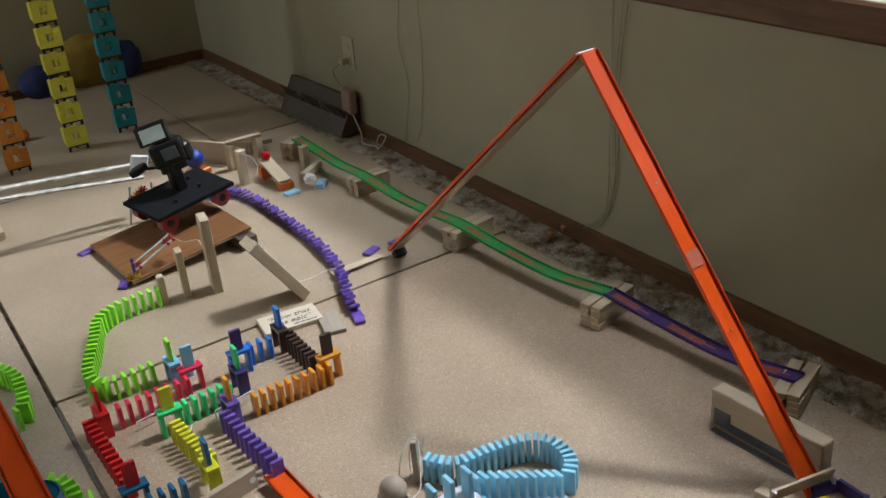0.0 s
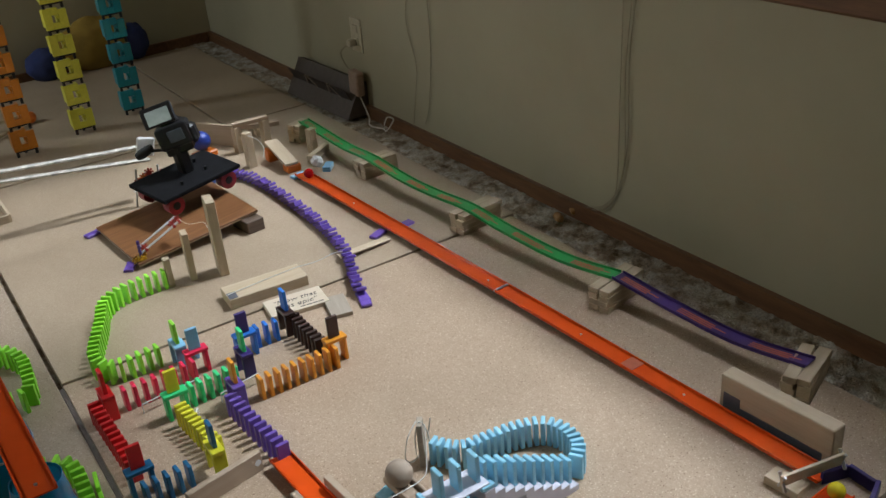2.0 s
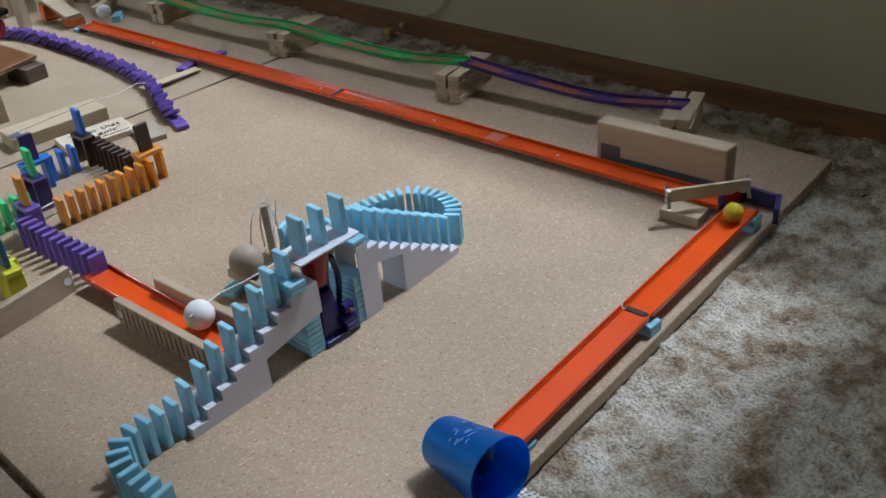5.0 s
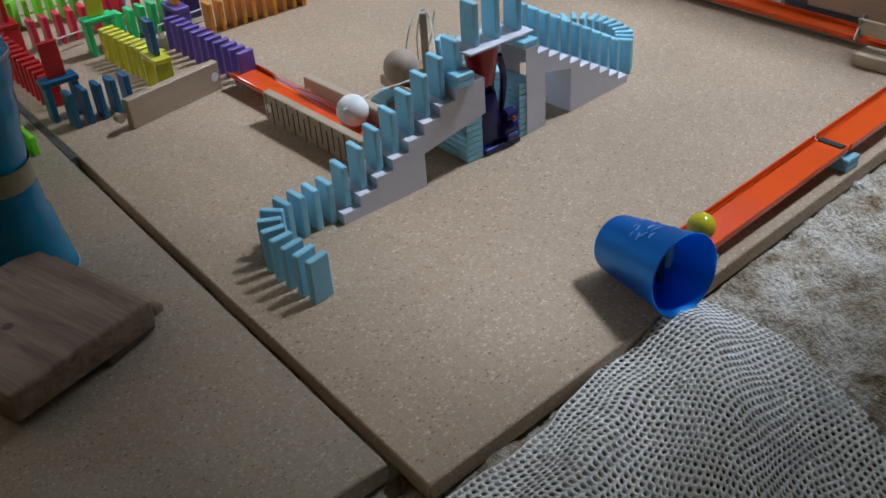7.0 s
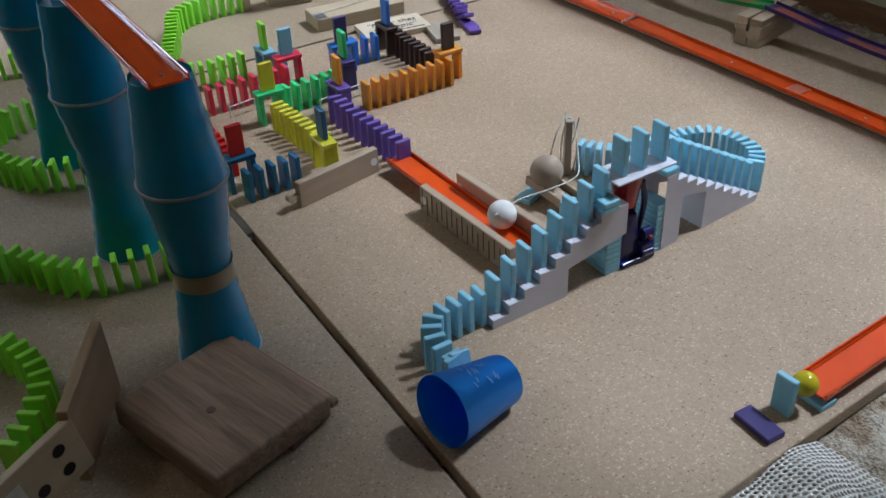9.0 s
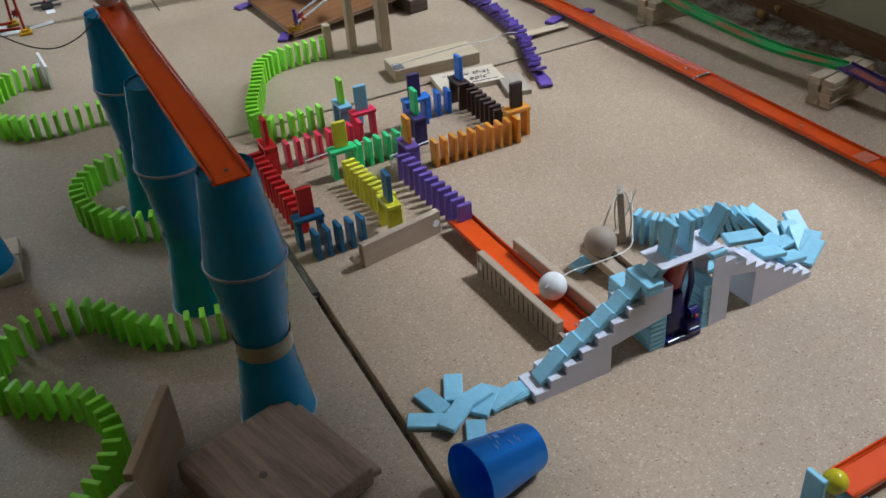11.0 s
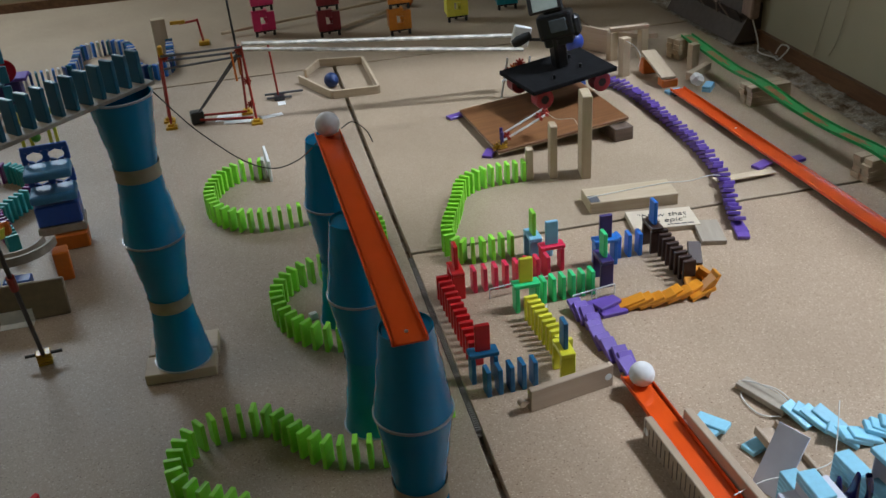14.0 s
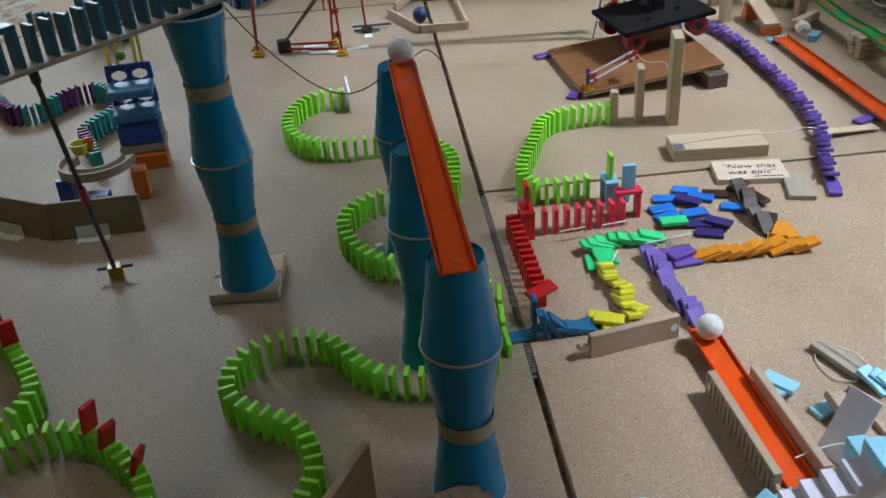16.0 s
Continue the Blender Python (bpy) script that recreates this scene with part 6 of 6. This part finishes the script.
def wall_box():
    ob = thing("floor_vent", "brown wedge-shaped slotted vent box by the wall", "vent", m=at(1.252, 1.232, -0.012, 92))
    sec = [(-0.05, 0), (0.045, 0), (0.045, 0.115), (0.018, 0.125)]
    b = extrude([(x, z) for x, z in sec], 0.45, m=pose(-0.225, 0, 0, 0, 0, -90))
    part("case", b, plain("brown_case", (0.10, 0.075, 0.058), 0.6), ob)
    # The case is not cut: darker flat panels give the shade of its openings.
    for x in (-0.145, 0.0, 0.145):
        part("opening", box((0.13, 0.002, 0.09), pose(x, 0.0185, 0.060, -28.5, 0, 0)), VENT_RECESS, ob, "flat dark panel for the shade in an opening")
    for x, lean in ((-0.13, 32), (-0.06, -32), (0.03, 32), (0.10, -32)):
        part("brace", box((0.009, 0.006, 0.105), pose(x, 0.0185, 0.060, -28.5, 0, 0) @ pose(0, 0, 0, 0, lean, 0)), BRACE, ob)


wall_box()


def wall_bits():
    X = WALL_X - 0.002
    ob = thing("wall_outlet", "ivory wall outlet with plugs", "outlet", m=at(X, 1.035, 0.262))
    part("plate", box((0.006, 0.072, 0.115), bevel=0.002), OUTLET, ob)
    for z in (-0.022, 0.022):
        part("socket", box((0.004, 0.034, 0.028), at(-0.004, 0, z), 0.002), OUTLET, ob)
    part("plug", box((0.03, 0.024, 0.022), at(-0.02, 0.004, -0.024), 0.004), OUTLET, ob)
    solid("cord_box", box((0.03, 0.062, 0.085), bevel=0.005), PINK_BOX, "pinkish plastic box hanging on a cord", "adapter", m=pose(X - 0.03, 1.02, 0.105, 5, 0, 0))
    solid("lamp_cord", tube([(X - 0.03, 1.035, 0.238), (X - 0.04, 1.09, 0.20), (X - 0.03, 1.075, 0.15), (X - 0.03, 1.02, 0.14)], 0.0022), CORD, "cord from the outlet to a small box", "cord")
    solid("lamp_cord", tube([(X - 0.03, 1.01, 0.065), (X - 0.03, 0.96, 0.0), (X - 0.06, 0.90, -0.01), (X - 0.05, 0.83, -0.006), (X - 0.06, 0.79, 0.0), (X - 0.03, 0.79, 0.03), (X - 0.03, 0.83, 0.028), (X - 0.04, 0.84, 0.0)], 0.0024), STRING, "pale cord curling along the wall", "cord")
    for pts in ([(0.668, 0.62), (0.668, 0.48), (0.69, 0.36), (0.655, 0.24), (0.672, 0.15), (0.71, 0.015)], [(0.556, 0.62), (0.558, 0.495), (0.563, 0.3), (0.60, 0.12), (0.634, 0.05)],
                [(-0.30, 0.61), (-0.275, 0.45), (-0.272, 0.25), (-0.245, 0.12), (-0.19, 0.05), (-0.125, 0.022)], [(-0.255, 0.61), (-0.245, 0.35), (-0.235, 0.12), (-0.20, 0.045), (-0.14, 0.02)], [(-0.285, 0.61), (-0.262, 0.4), (-0.262, 0.2), (-0.235, 0.09)]):
        solid("blind_cord", tube([(X - 0.004, y, z) for y, z in pts], 0.0011), CORD, "thin blind cord hanging down the wall", "cord")
    for x, y, yaw in ((1.232, -0.097, 75), (1.285, -0.088, 60)):
        solid("cord_peg", lathe([(0, 0), (0.006, 0), (0.010, 0.004), (0.011, 0.02), (0.008, 0.024), (0.010, 0.028), (0.006, 0.034), (0, 0.034)], 18), BRASS, "turned wooden blind-cord peg lying on the carpet", "peg", m=pose(x, y, -0.004, 0, 88, yaw), smooth=True)


wall_bits()


def soft_bag(name, parts, label):
    ob = thing(name, label, "bag")
    for size, m, mat in parts:
        b = bmesh.new()
        bmesh.ops.create_icosphere(b, subdivisions=4, radius=1.0)
        for v in b.verts:
            p = v.co.copy()
            v.co = p * (1 + 0.10 * noise.noise(p * 2.2) + 0.05 * noise.noise(p * 6)) 
            v.co = Vector((v.co.x * size[0], v.co.y * size[1], v.co.z * size[2]))
        bmesh.ops.transform(b, matrix=m, verts=b.verts)
        part("cloth", b, mat, ob, smooth=True)


soft_bag("cloth_bag", [((0.155, 0.07, 0.115), at(0.76, 2.41, 0.10), BAG_YELLOW), ((0.085, 0.07, 0.07), at(0.54, 2.40, 0.06), BAG_BLUE), ((0.06, 0.06, 0.08), at(0.92, 2.41, 0.075), BAG_BLUE)], "mustard and navy cloth bag slumped by the wall")


# ---- start of the long track ----
def start_ramp():
    ob = thing("start_ramp", "wooden plank ramp on orange blocks holding a marble", "ramp", m=at(-0.012, 0.036, 0))
    part("ramp_plank", box((0.042, 0.165, 0.008), pose(0.868, 0.735, 0.042, 9, 0, -3), 0.001), PINE_Y, ob)
    part("orange_block", box((0.046, 0.03, 0.042), at(0.866, 0.795, 0.021), 0.003), RODS["orange"], ob)
    part("orange_block", box((0.046, 0.036, 0.024), at(0.870, 0.672, 0.012), 0.003), RODS["orange"], ob)
    for x in (-0.012, 0.012):
        part("stud", rod((0.870 + x, 0.672, 0.024), (0.870 + x, 0.672, 0.028), 0.006, sides=12), RODS["orange"], ob)
    pile(0.852, 0.652, 1, "paleblue", 0, 10)
    pile(0.945, 0.640, 2, "paleblue", 0, 50)
    solid_block("wooden_plank", (0.11, 0.020, 0.022), at(0.962, 0.735, 0.020, 35), PINE, "small pale plank resting beside the track", "plank")
    solid_block("paper_note", (0.035, 0.03, 0.03), pose(0.918, 0.655, 0.028, 25, 30, 10), PAPER, "crumpled white paper note", "paper", 0.008)
    up = thing("string_posts", "short wooden posts with a cross rail and white string", "posts")
    for x, y, tall in ((0.778, 0.828, 0.112), (0.800, 0.975, 0.085), (0.890, 0.960, 0.090), (0.975, 0.800, 0.078)):
        part("post", box((0.026, 0.022, tall), at(x, y, tall / 2, 15), 0.001), PINE_Z, up)
    part("cross_rail", box((0.115, 0.020, 0.012), pose(0.848, 0.966, 0.094, 0, -2, -9), 0.001), BEECH, up)
    part("string", tube([(0.778, 0.815, 0.105), (0.805, 0.815, 0.085), (0.815, 0.800, 0.06), (0.805, 0.79, 0.035)], 0.0012), STRING, up)
    solid_block("punched_plank", (0.165, 0.010, 0.072), at(0.780, 1.085, 0.036, -57), PINE, "pale plank with dark holes standing on edge", "plank")
    ob2 = thing("curved_rail", "curved wooden toy railway piece on a post", "toy rail", m=at(0.985, 1.06, 0, 0))
    b = bmesh.new()
    rings = []
    for i in range(13):
        a = radians(200 + 60 * i / 12)
        rings.append([b.verts.new((0.02 + r * math.cos(a) * 1.0, 0.16 + r * math.sin(a), z)) for r, z in ((0.15, 0.028), (0.185, 0.028), (0.185, 0.042), (0.15, 0.042))])
    for p, q in zip(rings, rings[1:]):
        for k in range(4):
            b.faces.new([p[k], p[(k + 1) % 4], q[(k + 1) % 4], q[k]])
    b.faces.new(rings[0])
    b.faces.new(rings[-1])
    part("curve", b, BEECH, ob2)
    part("support", box((0.03, 0.03, 0.028), at(-0.07, 0.02, 0.014), 0.001), PINE, ob2)
    solid_block("blue_drum", (0.05, 0.05, 0.05), pose(0.60, 0.72, 0.045, 20, 0, 30), plain("blue_fabric", (0.03, 0.06, 0.22), 0.6), "blue rounded toy piece behind the camera", "toy", 0.02)


start_ramp()


# ---- corner of the two tracks ----
def corner_gate():
    """The bar lies across the track until the red marble knocks it aside."""
    ob = thing("gate_bar", "thin wooden gate bar with metal clips over the track", "gate")
    part("bar", box((0.122, 0.006, 0.020), bevel=0.001), PINE, ob)
    for s in (-1, 1):
        part("clip", rod((s * 0.058, -0.008, -0.017), (s * 0.058, 0.008, 0.013), 0.003), METAL, ob, "small metal clip")
        part("clip", rod((s * 0.058, 0.008, -0.015), (s * 0.058, -0.006, 0.011), 0.0025), METAL, ob, "small metal clip")
    shut = pose(0.893, -1.108, 0.040, 0, 0, -12)
    aside = pose(0.881, -1.097, 0.040, 0, 0, -88)
    MOVES.append((ob, [(0, shut), (4.93, shut), (5.0, pose(0.890, -1.105, 0.042, 0, 0, -40)), (5.12, aside), (16, aside)]))
    foot = thing("wooden_block", "pale flat wooden block beside the track corner", "block", m=at(0.868, -1.082, 0, -85))
    part("block", box((0.060, 0.036, 0.016), at(0, 0, 0.008), 0.001), PINE, foot)
    curb = thing("corner_bumper", "glossy violet dominoes forming a corner bumper", "bumper")
    for x, y, yaw in ((0.938, -1.118, 72), (0.962, -1.150, 176), (0.944, -1.184, 112)):
        part("violet_domino", box((DT, DH, DW), at(x, y, 0.0121, yaw), 0.001), DOM["violet"], curb)


corner_gate()


# ---- mesh cloth ----
def net_cloth():
    """A knitted sheet with staggered round holes."""
    edge = [(0.325, -1.228), (0.342, -1.30), (0.320, -1.375), (0.288, -1.435), (0.262, -1.50), (0.22, -1.60)]

    def ridge(x, y, a, b, width, tall):
        d = (b[0] - a[0], b[1] - a[1])
        long = math.hypot(*d)
        along = ((x - a[0]) * d[0] + (y - a[1]) * d[1]) / long
        off = ((x - a[0]) * d[1] - (y - a[1]) * d[0]) / long
        past = max(0.0, -along, along - long)
        return tall * math.exp(-(off / width) ** 2 - (past / 0.05) ** 2)

    def height(x, y):
        h = ridge(x, y, (0.275, -1.265), (0.150, -1.40), 0.036, 0.026) + ridge(x, y, (0.17, -1.275), (-0.02, -1.325), 0.024, 0.018) + ridge(x, y, (0.05, -1.37), (-0.06, -1.45), 0.03, 0.022)
        return -0.012 + h + 0.006 * noise.noise(Vector((x * 14, y * 14, 0.4)))

    def place(left, v):
        y = -1.226 - v
        k = next((i for i in range(len(edge) - 2) if edge[i + 1][1] < y), len(edge) - 2)
        (xa, ya), (xb, yb) = edge[k], edge[k + 1]
        x = xa + (xb - xa) * (y - ya) / (yb - ya) - left
        y += 0.010 * math.sin(left * 19) - 0.05 * left + 0.004 * noise.noise(Vector((left * 30, v * 30, 2.0)))
        x += 0.004 * noise.noise(Vector((left * 30, v * 30, 5.0)))
        return x, y, height(x, y)

    verts, faces = [], []
    cell, wide, deep = 0.0062, 0.42, 0.36
    nu, nv = int(wide / cell), int(deep / cell)
    ring = [(-1, -1), (0, -1), (1, -1), (1, 0), (1, 1), (0, 1), (-1, 1), (-1, 0)]
    known = {}

    def corner(left, v, lift):
        key = (round(left, 6), round(v, 6), lift)
        if key not in known:
            x, y, z = place(left, v)
            known[key] = len(verts)
            verts.append((x, y, z + lift))
        return known[key]

    for row_at in range(nv):
        for k in range(nu):
            cx = (k + 0.5 + 0.5 * (row_at % 2)) * cell
            cy = (row_at + 0.5) * cell
            outer = [corner(cx + a * cell / 2, cy + c * cell / 2, 0.0007 if a and c else 0.0003) for a, c in ring]
            inner = [corner(cx + a * cell * (0.21 if a and c else 0.30), cy + c * cell * (0.21 if a and c else 0.30), -0.0005) for a, c in ring]
            for q in range(8):
                faces.append((outer[q], outer[(q + 1) % 8], inner[(q + 1) % 8], inner[q]))
    me = bpy.data.meshes.new("mesh_cloth")
    me.from_pydata(verts, [], faces)
    me.materials.append(NET)
    for p in me.polygons:
        p.use_smooth = True
    ob = new("mesh_cloth", me)
    thick = ob.modifiers.new("thickness", "SOLIDIFY")
    thick.thickness = 0.0009
    tagged(ob, "rumpled white open-mesh cloth on the carpet", "cloth")


def red_drum():
    ob = thing("red_drum", "glossy red plastic drum on a dark toy stand", "toy", m=at(-0.95, 1.24))
    part("drum", lathe([(0.0, 0.0), (0.030, 0.0), (0.032, 0.003), (0.032, 0.045), (0.029, 0.048), (0.0, 0.046)], 28, m=pose(0, -0.02, 0.12, 80, 0, 20)), RED_CUP, ob, smooth=True)
    part("stand", box((0.07, 0.05, 0.085), at(0, 0.01, 0.0425), 0.004), DOM["violet"], ob)
    part("plate", box((0.12, 0.07, 0.010), at(0, 0, 0.090), 0.003), DOM["purple"], ob)


red_drum()
net_cloth()


def motions():
    for ob, rows in MOVES:
        walk(ob, sorted(rows, key=lambda r: r[0]))


motions()
